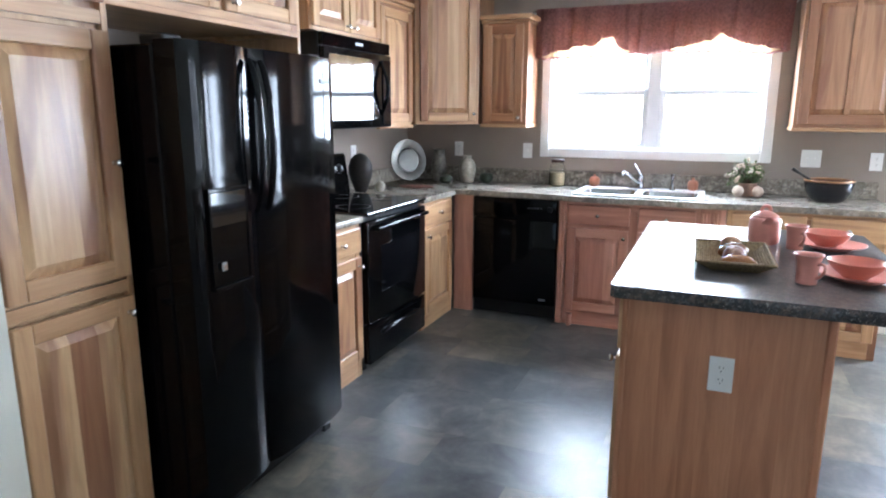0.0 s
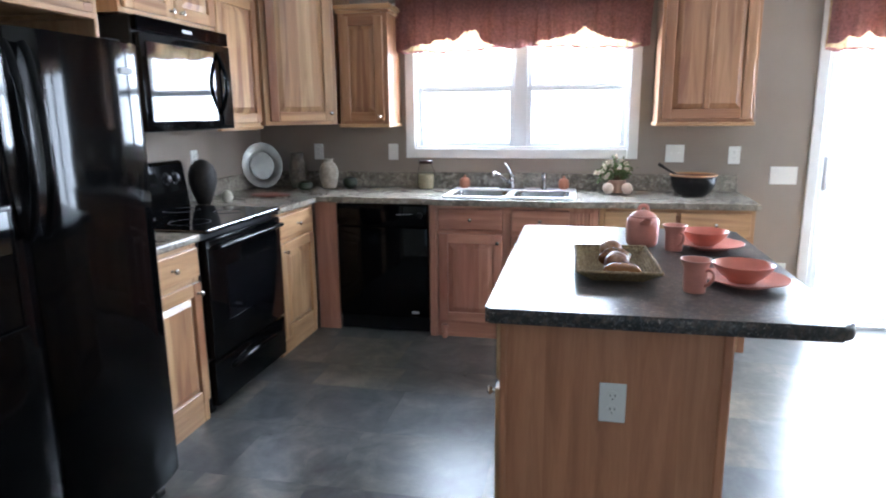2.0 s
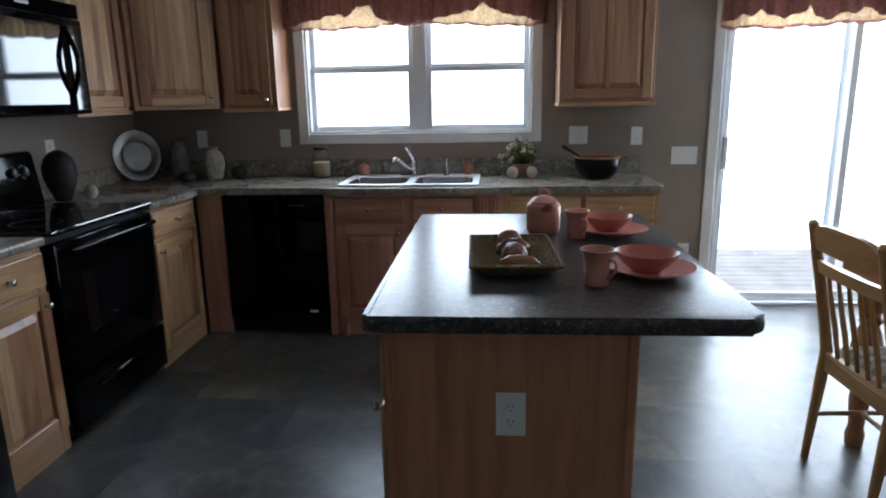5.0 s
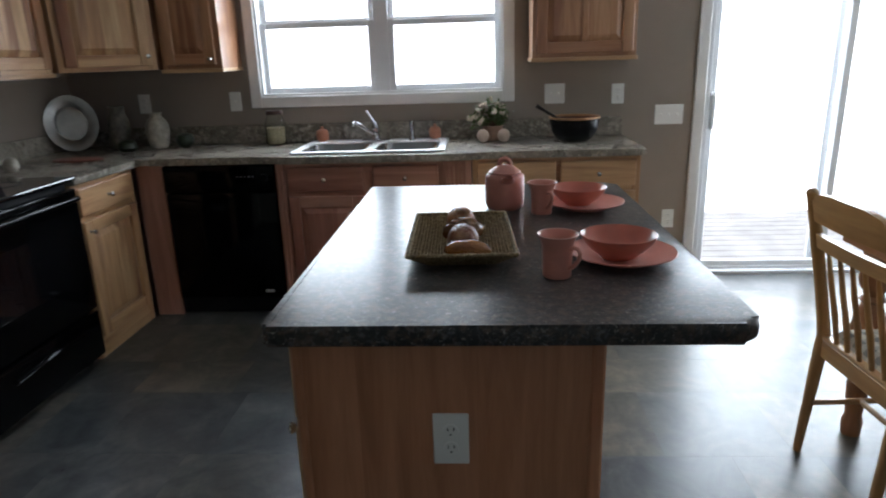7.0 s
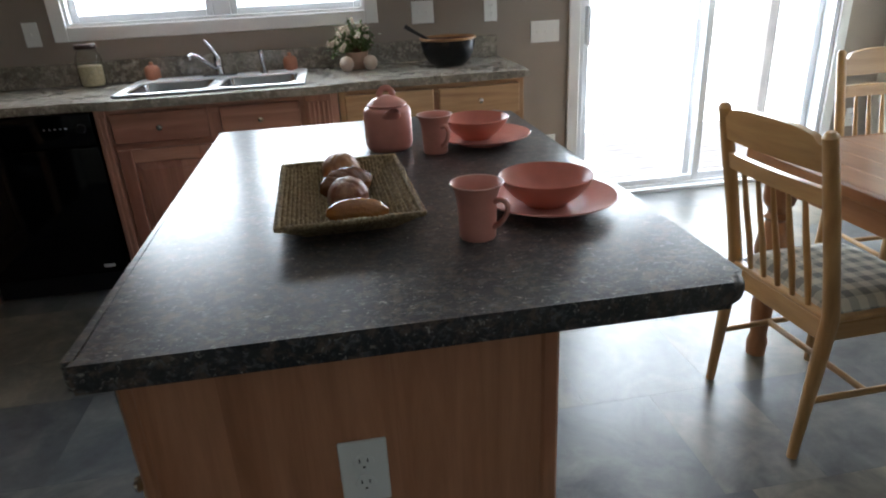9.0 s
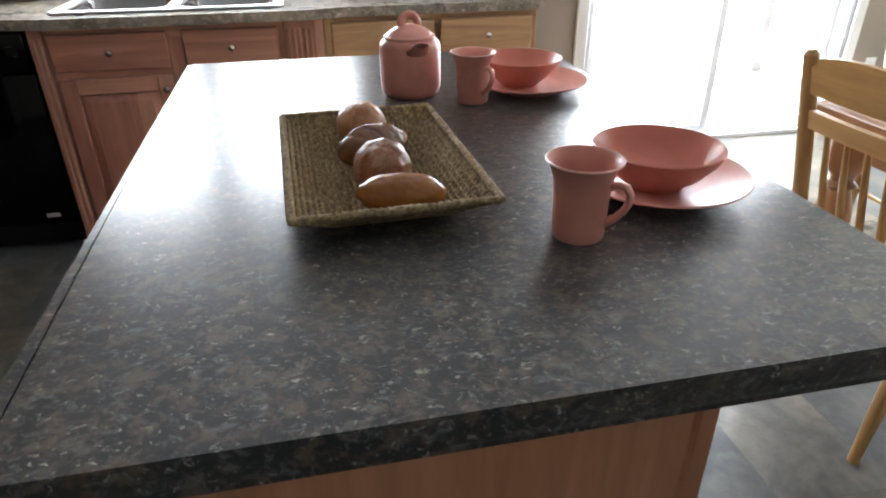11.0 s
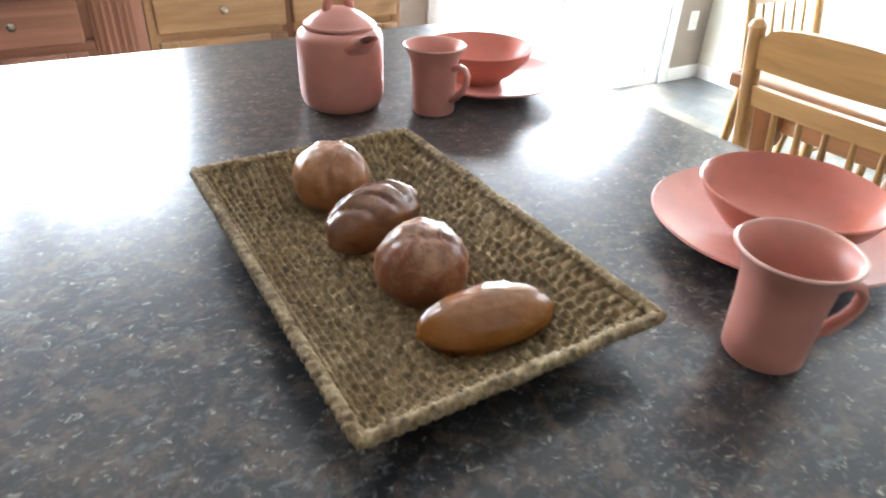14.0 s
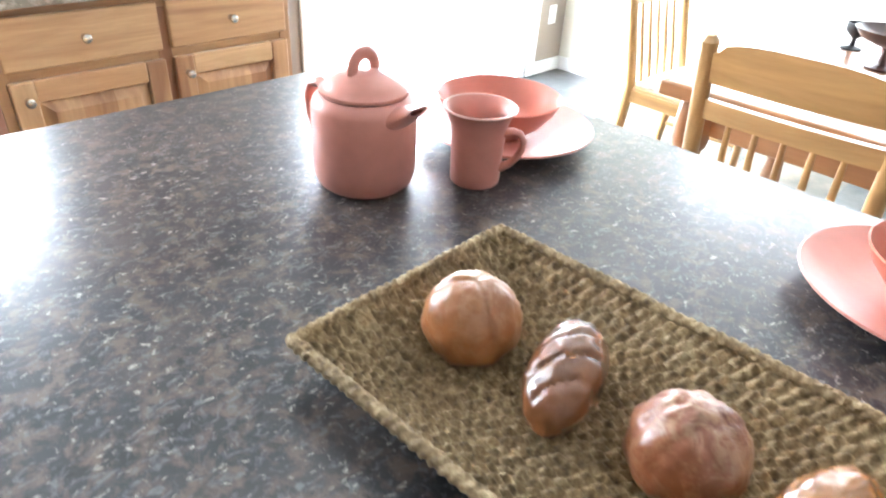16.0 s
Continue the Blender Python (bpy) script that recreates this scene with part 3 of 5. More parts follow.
light_rail(c, .01, 1.0, D - .02, 1.80)
part("end_panel", boxes(((1.011, -D + .02, 0), (1.03, -.002, 2.3)), bevel=.002), wood_v, c)
# base cabinets along the west wall
c = cabinet("base_cabinet", LW(-2.43), .44, 0, .872, D, "pale hickory base cabinet with drawer beside the cooker", "cabinet", rails=(.7,), group="base cabinets")
slab_drawer(c, .025, .425, .715, .85, -D); raised_door(c, .025, .425, .11, .69, -D, (.395, .64))
c = cabinet("base_cabinet", LW(-1.19), .54, 0, .872, D, "pale hickory corner base cabinet with drawer", "cabinet", rails=(.7,), group="base cabinets")
slab_drawer(c, .025, .50, .715, .85, -D); raised_door(c, .025, .50, .11, .69, -D, (.06, .64))
# wall cabinets along the west wall
UD = .37
c = cabinet("wall_cabinet", LW(-1.98), .78, 1.885, 2.25, UD + .02, "hickory wall cabinet above the microwave", "cabinet", mid=(.39,), group="wall cabinets")
raised_door(c, .02, .383, 1.905, 2.225, -UD - .02, (.35, 1.935)); raised_door(c, .397, .76, 1.905, 2.225, -UD - .02, (.43, 1.935))
c = cabinet("wall_cabinet", LW(-1.195), .50, 1.37, 2.15, UD, "pale hickory wall cabinet with one door", "cabinet", group="wall cabinets")
raised_door(c, .02, .48, 1.39, 2.12, -UD); light_rail(c, .01, .50, UD, 1.37, False); crown(c, 0, .5, UD, 2.15)

def corner_cabinet():
    c = thing("corner_wall_cabinet", pose(0, 0, 0), "tall diagonal hickory corner wall cabinet", "cabinet", "wall cabinets")
    z0, z1 = 1.37, 2.36
    a, b = (.34, -.68), (.70, -.345)
    bm = bmesh.new()
    pts = [(-.048, -.003), (-.048, -.68), a, b, (.70, -.003)]
    lo = [bm.verts.new((*p, z0)) for p in pts]; hi = [bm.verts.new((*p, z1)) for p in pts]
    bm.faces.new(lo); bm.faces.new(hi)
    for k in range(5):
        j = (k + 1) % 5
        bm.faces.new((lo[k], lo[j], hi[j], hi[k]))
    part("body", bm, wood_v, c)
    ang = math.degrees(math.atan2(b[1] - a[1], b[0] - a[0]))
    w = math.hypot(b[0] - a[0], b[1] - a[1])
    m = part("face_frame", boxes(((0, -.018, z0), (.045, 0, z1)), ((w - .045, -.018, z0), (w, 0, z1)), ((.045, -.017, z0), (w - .045, 0, z0 + .04), 1), ((.045, -.017, z1 - .04), (w - .045, 0, z1), 1), bevel=.001), [wood_v, wood_h], c, at=pose(a[0], a[1], 0, 0, 0, ang))
    d = raised_door(c, .03, w - .03, z0 + .025, z1 - .03, -.018, (w - .055, z0 + .075))
    d.matrix_basis = pose(a[0], a[1], 0, 0, 0, ang)
corner_cabinet()
BW = lambda x: pose(x, 0, 0)
c = cabinet("wall_cabinet", BW(.72), .345, 1.37, 2.10, .31, "narrow reddish hickory wall cabinet beside the window, darkened as backlit", "cabinet", shaded_v, shaded_h, group="wall cabinets")
raised_door(c, .02, .315, 1.39, 2.07, -.31, (.29, 1.42), shaded_v, shaded_h); light_rail(c, 0, .345, .31, 1.37); crown(c, 0, .345, .31, 2.10)
c = cabinet("wall_cabinet", BW(2.80), .56, 1.37, 2.20, .31, "reddish hickory wall cabinet between window and patio door, darkened as backlit", "cabinet", shaded_v, shaded_h, group="wall cabinets")
d = raised_door(c, .02, .54, 1.39, 2.17, -.31, None, shaded_v, shaded_h)
part("centre_stile", boxes(((.263, -.336, 1.449), (.297, -.3105, 2.111)), bevel=.004), shaded_v, d)
light_rail(c, 0, .56, .31, 1.37); crown(c, 0, .56, .31, 2.20)
# base run under the window
solid("corner_filler", boxes(((.625, -.615, 0), (.775, -.597, .872)), bevel=.002), red_v, "reddish wood filler panel beside the dishwasher", "filler panel")
c = cabinet("sink_cabinet", BW(1.41), 1.05, 0, .872, .63, "reddish wooden sink base cabinet with fluted pilasters", "cabinet", red_v, red_h, mid=(.495,), rails=(.70,), stile=.05)
slab_drawer(c, .06, .47, .715, .85, -.63, red_h); slab_drawer(c, .525, .875, .715, .85, -.63, red_h)
raised_door(c, .06, .47, .11, .69, -.63, (.44, .64), red_v, red_h); raised_door(c, .525, .875, .11, .69, -.63, (.555, .64), red_v, red_h)
for x in (.0, .90):
    pil = part("pilaster", boxes(((x, -.645, 0), (x + (.045 if x == 0 else .12), -.6305, .872)), bevel=.002), red_v, c, "fluted pilaster")
    for k in range(2 if x == 0 else 5):
        part("flute", boxes(((x + .01 + k * .021, -.652, .1), (x + .022 + k * .021, -.6455, .84)), bevel=.003), red_v, pil)
bm = bmesh.new(); lathe(bm, [(0, 0), (.016, 0), (.02, .02), (.014, .045), (.022, .07), (.022, .09), (0, .09)], 16, (.10, -.66, 0))
part("bun_foot", bm, red_v, c, smooth=True)
c = cabinet("base_cabinet", BW(2.465), .88, 0, .872, .61, "hickory base cabinet with two drawers and two doors", "cabinet", mid=(.45,), rails=(.7,), group="base cabinets")
slab_drawer(c, .025, .44, .715, .85, -.61); slab_drawer(c, .465, .855, .715, .85, -.61)
raised_door(c, .025, .44, .11, .69, -.61, (.06, .64)); raised_door(c, .465, .855, .11, .69, -.61, (.50, .64))

# ---- worktops ----
def extrude_outline(bm, pts, z0, z1, bevel=.012, seg=3):
    lo = [bm.verts.new((*p, z0)) for p in pts]; hi = [bm.verts.new((*p, z1)) for p in pts]
    top = bm.faces.new(hi); bot = bm.faces.new(list(reversed(lo)))
    for k in range(len(pts)):
        j = (k + 1) % len(pts)
        bm.faces.new((lo[k], lo[j], hi[j], hi[k]))
    if bevel:
        bmesh.ops.bevel(bm, geom=list(top.edges) + list(bot.edges), offset=bevel, segments=seg, affect="EDGES", profile=.5)

def worktop():
    w = thing("worktop", pose(0, 0, 0), "grey speckled laminate worktop with matching upstand", "worktop")
    Z0, Z1 = .873, .910
    bm = bmesh.new()
    extrude_outline(bm, [(-.048, -1.195), (.648, -1.195), (.648, -.645), (.70, -.645), (.70, -.002), (-.048, -.002)], Z0, Z1)
    part("corner_top", bm, counter_stone, w)
    # front edge with a shallow bow round the sink; the bowls are cut out
    def ease(t):
        return t * t * (3 - 2 * t)
    front = []
    for k in range(49):
        x = .70 + (3.365 - .70) * k / 48
        o = ease(min(1, max(0, (x - 1.30) / .22))) * (1 - ease(min(1, max(0, (x - 2.36) / .22))))
        front.append((x, -.645 - .042 * o))
    bm = bmesh.new()
    mid = [(x, -.585) for x, y in front]
    extrude_outline(bm, front + mid[::-1], Z0, Z1, .010, 2)
    part("front_edge", bm, counter_stone, w)
    part("top", boxes(((.70, -.585, Z0), (1.50, -.002, Z1)), ((2.30, -.585, Z0), (3.365, -.002, Z1)), ((1.50, -.155, Z0), (2.30, -.002, Z1))), counter_stone, w)
    bm = bmesh.new(); box(bm, (-.048, -2.435, Z0), (.648, -1.985, Z1), .010, seg=2)
    part("side_top", bm, counter_stone, w)
    for lo, hi in (((-.026, -.022, Z1), (3.365, -.002, 1.02)), ((-.048, -1.195, Z1), (-.0265, -.002, 1.02)), ((-.048, -2.435, Z1), (-.0265, -1.985, 1.02))):
        part("upstand", boxes((lo, hi), bevel=.003), counter_stone, w)
worktop()

def sink():
    s = thing("sink", pose(0, 0, 0), "stainless steel double-bowl kitchen sink set in the worktop", "sink")
    bm = bmesh.new()
    zr = .917
    X = [1.485, 1.52, 1.88, 1.925, 2.28, 2.315]; Y = [-.60, -.575, -.18, -.075]
    for i in range(5):
        for j in range(3):
            if j == 1 and i in (1, 3):
                continue
            vs = [bm.verts.new((X[a], Y[b], zr)) for a, b in ((i, j), (i + 1, j), (i + 1, j + 1), (i, j + 1))]
            bm.faces.new(vs)
    bmesh.ops.remove_doubles(bm, verts=bm.verts, dist=1e-5)
    r = bmesh.ops.extrude_face_region(bm, geom=bm.faces[:])
    bmesh.ops.translate(bm, verts=[v for v in r["geom"] if isinstance(v, bmesh.types.BMVert)], vec=(0, 0, -.006))
    rim = part("rim", bm, rim_steel, s)
    bm = bmesh.new()
    def round_loop(x0, x1, y0, y1, rad):
        out = []
        for cx, cy, q in ((x1 - rad, y1 - rad, 0), (x0 + rad, y1 - rad, 90), (x0 + rad, y0 + rad, 180), (x1 - rad, y0 + rad, 270)):
            out += [(cx + rad * math.cos(radians(q + 15 * k)), cy + rad * math.sin(radians(q + 15 * k)), .9175) for k in range(7)]
        return out + [out[0]]
    tube(bm, round_loop(1.485, 2.315, -.60, -.075, .02), .006, 8)
    part("rolled_edge", bm, rim_steel, rim, smooth=True)
    for a, b in ((1.52, 1.88), (1.925, 2.28)):
        bm = bmesh.new()
        def ring(z, inset, rad):
            x0, x1, y0, y1 = a + inset, b - inset, -.575 + inset, -.18 - inset
            out = []
            for cx, cy, q in ((x1 - rad, y1 - rad, 0), (x0 + rad, y1 - rad, 90), (x0 + rad, y0 + rad, 180), (x1 - rad, y0 + rad, 270)):
                for k in range(7):
                    g = radians(q + 15 * k)
                    out.append(bm.verts.new((cx + rad * math.cos(g), cy + rad * math.sin(g), z)))
            return out
        rs = [ring(.9165, -.003, .07), ring(.905, .004, .07), ring(.80, .014, .07), ring(.76, .03, .065), ring(.75, .06, .05)]
        for p, q in zip(rs, rs[1:]):
            for k in range(28):
                j = (k + 1) % 28
                bm.faces.new((p[k], p[j], q[j], q[k]))
        bm.faces.new(rs[-1])
        bw = part("bowl", bm, shaded_steel, s, smooth=True)
        bm = bmesh.new(); tube(bm, round_loop(a - .002, b + .002, -.577, -.178, .07), .005, 8); part("bowl_lip", bm, rim_steel, bw, smooth=True)
        bm = bmesh.new(); lathe(bm, [(0, 0), (.03, 0), (.04, .003), (.043, .001)], 20, ((a + b) / 2, -.37, .7505))
        part("drain", bm, chrome, bw, smooth=True)
sink()

def faucet():
    f = thing("faucet", pose(1.88, -.115, .917) @ Matrix.Scale(.86, 4), "chrome single-lever kitchen faucet with spout swung aside", "faucet")
    bm = bmesh.new(); box(bm, (-.10, -.028, 0), (.10, .028, .012), .008, seg=2); part("base_plate", bm, chrome, f, smooth=True)
    bm = bmesh.new(); lathe(bm, [(.03, .012), (.026, .03), (.024, .08), (.027, .09), (.022, .115), (0, .12)], 20); part("body", bm, chrome, f, smooth=True)
    bm = bmesh.new(); tube(bm, [(-.012, -.012, .05), (-.05, -.05, .085), (-.09, -.09, .125), (-.118, -.118, .142), (-.130, -.130, .135), (-.133, -.133, .115)], [.013, .012, .0115, .012, .013, .013], 12); part("spout", bm, chrome, f, smooth=True)
    bm = bmesh.new(); tube(bm, [(0, 0, .115), (-.02, .005, .15), (-.05, .012, .195), (-.06, .014, .205)], [.012, .009, .008, .010], 10, flat=1.5); part("lever", bm, chrome, f, smooth=True)
    s = thing("sink_sprayer", pose(2.10, -.115, .917), "chrome pull-out sink sprayer", "sprayer")
    bm = bmesh.new(); lathe(bm, [(.02, 0), (.018, .012), (.012, .03), (.011, .07), (.015, .095), (.014, .115), (0, .12)], 16); part("body", bm, chrome, s, smooth=True)
faucet()

# ---- appliances ----
def fridge():
    f = thing("fridge", pose(0, -3.445, 0), "glossy black side-by-side fridge freezer with ice dispenser", "fridge")
    w = .87
    part("cabinet", boxes(((0, .0, .03), (.76, w, 1.66)), bevel=.006), black_gloss, f)
    part("kick_grille", boxes(((.70, .02, .01), (.79, w - .02, .095)), bevel=.004), black_satin, f)
    def fdoor(y0, y1):
        bm = bmesh.new()
        n = 10
        prof = []
        for k in range(n + 1):
            t = k / n
            prof.append((.848 + .026 * (1 - (2 * t - 1) ** 4) - .0, y0 + (y1 - y0) * t))
        pts = [(.765, y0)] + prof + [(.765, y1)]
        lo = [bm.verts.new((*p, .105)) for p in pts]; hi = [bm.verts.new((*p, 1.672)) for p in pts]
        bm.faces.new(hi); bm.faces.new(lo[::-1])
        for k in range(len(pts)):
            j = (k + 1) % len(pts)
            bm.faces.new((lo[k], lo[j], hi[j], hi[k]))
        return part("door", bm, black_gloss, f, smooth=True)
    d1 = fdoor(.004, .332); d2 = fdoor(.338, w - .004)
    for d, y in ((d1, .305), (d2, .365)):
        bm = bmesh.new(); tube(bm, arc(lambda t: (.876 + .042 * math.sin(math.pi * t) ** .6, y, 1.11 + .52 * t), 22), .010, 10, flat=1.3)
        part("handle", bm, black_gloss, d, "long bowed black handle", True)
    x = .877
    dp = part("dispenser", boxes(((x - .004, .065, 1.20), (x + .004, .255, 1.212)), ((x - .004, .065, .885), (x + .004, .075, 1.20)), ((x - .004, .245, .885), (x + .004, .255, 1.20)), ((x - .004, .065, .872), (x + .012, .255, .885)), bevel=.002), black_gloss, d1, "black water and ice dispenser")
    part("touch_panel", boxes(((x - .003, .076, 1.085), (x + .003, .244, 1.199)), bevel=.002), black_glass, dp, "glossy black touch panel")
    # Flat black sheet without a hollow, standing for the shade of the recess.
    part("recess", boxes(((x - .003, .076, .886), (x + .0005, .244, 1.084))), black_gloss, dp, "flat black panel standing for the shaded dispenser recess")
    # Nickel lever stands in for a small bright highlight in the dispenser.
    bm = bmesh.new(); box(bm, (x + .002, .10, .935), (x + .014, .125, .965), .004); part("dispenser_lever", bm, nickel, d1, "small dispenser lever, metal for its bright highlight")
    bm = bmesh.new(); box(bm, (.868, .74, 1.57), (.878, .80, 1.59), .003); part("badge", bm, grey_key, d2)
    part("foot", boxes(((.72, .03, 0), (.80, .08, .035)), bevel=.004), black_satin, f); part("foot", boxes(((.72, w - .08, 0), (.80, w - .03, .035)), bevel=.004), black_satin, f)
    part("hinge_cover", boxes(((.70, .01, 1.66), (.80, .09, 1.69)), bevel=.006), black_satin, f); part("hinge_cover", boxes(((.70, w - .09, 1.66), (.80, w - .01, 1.69)), bevel=.006), black_satin, f)
fridge()

def cooker():
    f = thing("cooker", pose(0, -1.975, 0), "black freestanding electric cooker with glass hob", "cooker")
    w = .765
    part("cabinet", boxes(((-.04, 0, .04), (.615, w, .90)), bevel=.004), black_satin, f)
    bm = bmesh.new(); box(bm, (-.03, -.002, .902), (.668, w + .002, .922), .006, seg=2)
    hob = part("hob", bm, black_glass, f, "black ceramic glass hob")
    for x, y, r in ((.17, .2, .08), (.17, .57, .1), (.46, .2, .1), (.46, .57, .08)):
        bm = bmesh.new(); lathe(bm, [(r, 0), (r, .001), (r - .004, .001), (r - .004, 0)], 36, (x, y, .9222)); part("burner_ring", bm, dark_print, hob)
    bm = bmesh.new(); box(bm, (.618, .006, .29), (.663, w - .006, .87), .008, seg=2); d = part("oven_door", bm, black_gloss, f, smooth=True)
    part("window", boxes(((.664, .15, .45), (.667, w - .15, .72)), bevel=.002), black_glass, d)
    bm = bmesh.new(); tube(bm, [(.66, .05, .83), (.70, .06, .832), (.705, .12, .833), (.705, w - .12, .833), (.70, w - .06, .832), (.66, w - .05, .83)], .013, 10); part("handle", bm, black_gloss, d, smooth=True)
    bm = bmesh.new(); box(bm, (.618, .006, .05), (.66, w - .006, .275), .008, seg=2); dr = part("drawer", bm, black_gloss, f, smooth=True)
    bm = bmesh.new(); tube(bm, arc(lambda t: (.662 + .022 * math.sin(math.pi * t), .16 + (w - .32) * t, .205 + .02 * math.sin(math.pi * t)), 16), .014, 10, flat=1.3); part("pull", bm, black_gloss, dr, smooth=True)
    bm = bmesh.new()
    pts = [(-.03, .922), (.10, .922), (.092, 1.0), (.068, 1.17), (.052, 1.185), (-.03, 1.185)]
    a = [bm.verts.new((x, 0, z)) for x, z in pts]; b = [bm.verts.new((x, w, z)) for x, z in pts]
    bm.faces.new(a); bm.faces.new(b[::-1])
    for k in range(6):
        j = (k + 1) % 6
        bm.faces.new((a[k], a[j], b[j], b[k]))
    p = part("control_panel", bm, black_gloss, f)
    for y in (.09, .17, w - .17, w - .09):
        bm = bmesh.new(); lathe(bm, [(.024, 0), (.022, .016), (.018, .02), (0, .02)], 18)
        kb = part("knob", bm, black_satin, p, "black control knob", True, pose(.0795, y, 1.09, 0, 82, 0))
        # Pale pointer and marks carry the white reflections round the knobs.
        part("pointer", boxes(((-.019, -.003, .0202), (.004, .003, .0225)), bevel=.001), grey_key, kb, "pale pointer that also carries the knob's white reflection")
        for a in range(7):
            g = radians(150 + a * 35)
            part("mark", boxes(((-.004, -.0012, -.0002), (.004, .0012, .0012))), grey_key, kb, at=pose(.032 * math.cos(g), .032 * math.sin(g), 0, 0, 0, 150 + a * 35))
    part("clock_display", boxes(((.076, .28, 1.06), (.0845, .5, 1.13)), bevel=.001), black_glass, p, at=pose(0, 0, 0))
    for y in (.03, w - .07):
        part("foot", boxes(((.55, y, 0), (.6, y + .04, .045))), black_satin, f)
cooker()

def microwave():
    f = thing("microwave", pose(0, -1.975, 0), "glossy black over-range microwave reflecting the window", "microwave")
    w = .765
    part("case", boxes(((-.048, 0, 1.362), (.385, w, 1.875)), bevel=.004), black_satin, f)
    bm = bmesh.new(); box(bm, (.387, .002, 1.366), (.425, w - .002, 1.80), .006, seg=2); d = part("door", bm, black_gloss, f, smooth=True)
    part("window", boxes(((.4255, .04, 1.41), (.429, w - .17, 1.765)), bevel=.002), black_glass, d)
    bm = bmesh.new(); tube(bm, arc(lambda t: (.425 + .05 * math.sin(math.pi * t), w - .14, 1.44 + .32 * t), 16), .012, 10); part("handle", bm, black_gloss, d, "bowed black handle", True)
    part("keypad", boxes(((.4255, w - .115, 1.385), (.429, w - .015, 1.77)), bevel=.002), black_glass, d)
    v = part("vent_grille", boxes(((.387, .002, 1.805), (.418, w - .002, 1.872)), bevel=.004), black_gloss, f)
    part("badge", boxes(((.4185, .34, 1.83), (.4215, .42, 1.845))), grey_key, v)
microwave()

def dishwasher():
    f = thing("dishwasher", pose(.782, 0, 0), "black built-in dishwasher under the worktop", "dishwasher")
    w = .615
    part("tub", boxes(((.005, -.57, .09), (w - .005, -.03, .868))), black_satin, f)
    bm = bmesh.new(); box(bm, (.003, -.63, .11), (w - .003, -.572, .715), .006, seg=2); d = part("door", bm, black_gloss, f, smooth=True)
    bm = bmesh.new(); box(bm, (.003, -.64, .72), (w - .003, -.572, .868), .010, seg=2); p = part("control_panel", bm, black_gloss, f, smooth=True)
    for k in range(5):
        part("button", boxes(((.41 + k * .022, -.643, .802), (.418 + k * .022, -.6405, .808)), bevel=.001), grey_key, p)
    bm = bmesh.new(); lathe(bm, [(.02, 0), (.018, .014), (0, .015)], 18); part("dial", bm, black_satin, p, "black dial", True, pose(.565, -.64, .80, 90))
    part("badge", boxes(((.50, -.633, .14), (.55, -.6305, .156)), bevel=.001), grey_key, d)
    part("toe_panel", boxes(((.003, -.60, .01), (w - .003, -.575, .105)), bevel=.002), black_satin, f)
dishwasher()

# ---- island ----
def island():
    f = thing("island", pose(0, 0, 0), "hickory kitchen island with overhanging dark speckled top", "kitchen island")
    x0, x1, y0, y1 = 2.131, 2.735, -2.868, -1.63
    part("body", boxes(((x0, y0 + .012, .0), (x1, y1, .872))), wood_v, f)
    x = x0
    for wd in (.122, .132, .108, .127, .117):
        part("end_board", boxes(((x, y0, .0), (min(x + wd, x1), y0 + .012, .872))), end_wood, f); x += wd
    part("corner_moulding", boxes(((x1 - .02, y0 - .006, 0), (x1 + .008, y0 + .02, .872)), bevel=.005), end_wood, f)
    part("corner_moulding", boxes(((x0 - .006, y0 - .006, 0), (x0 + .014, y0 + .02, .872)), bevel=.005), end_wood, f)
    part("back_panel", boxes(((x1, y0 + .02, 0), (x1 + .006, y1, .872))), wood_v, f)
    # doors on the aisle side
    g = pose(x0, -1.64, 0, 0, 0, -90)
    for a in (.02, .62):
        d = raised_door(f, a, a + .58, .11, .65, 0, (a + .54 if a < .3 else a + .53, .62)); d.matrix_basis = g
    for a in (.02, .62):
        bm = bmesh.new(); box(bm, (a, -.02, .675), (a + .58, 0, .85), .006, seg=2)
        d = part("drawer_front", bm, wood_h, f, at=g); knob(d, a + .29, -.02, .76)
    # top
    bm = bmesh.new()
    a, b, c2, d2 = 2.087, 3.016, -2.915, -1.56
    r = .035
    pts = []
    for cx, cy, q in ((b - r, d2 - r, 0), (a + r * .3, d2 - r * .3, 90), (a + r * .3, c2 + r * .3, 180), (b - r, c2 + r, 270)):
        rr = r if cx > 2.5 else r * .3
        for k in range(6):
            t = radians(q + 18 * k); pts.append((cx + rr * math.cos(t), cy + rr * math.sin(t)))
    extrude_outline(bm, pts, .873, .915, .0165, 4)
    part("top", bm, island_stone, f, "dark speckled laminate top with rounded edge", True)
island()

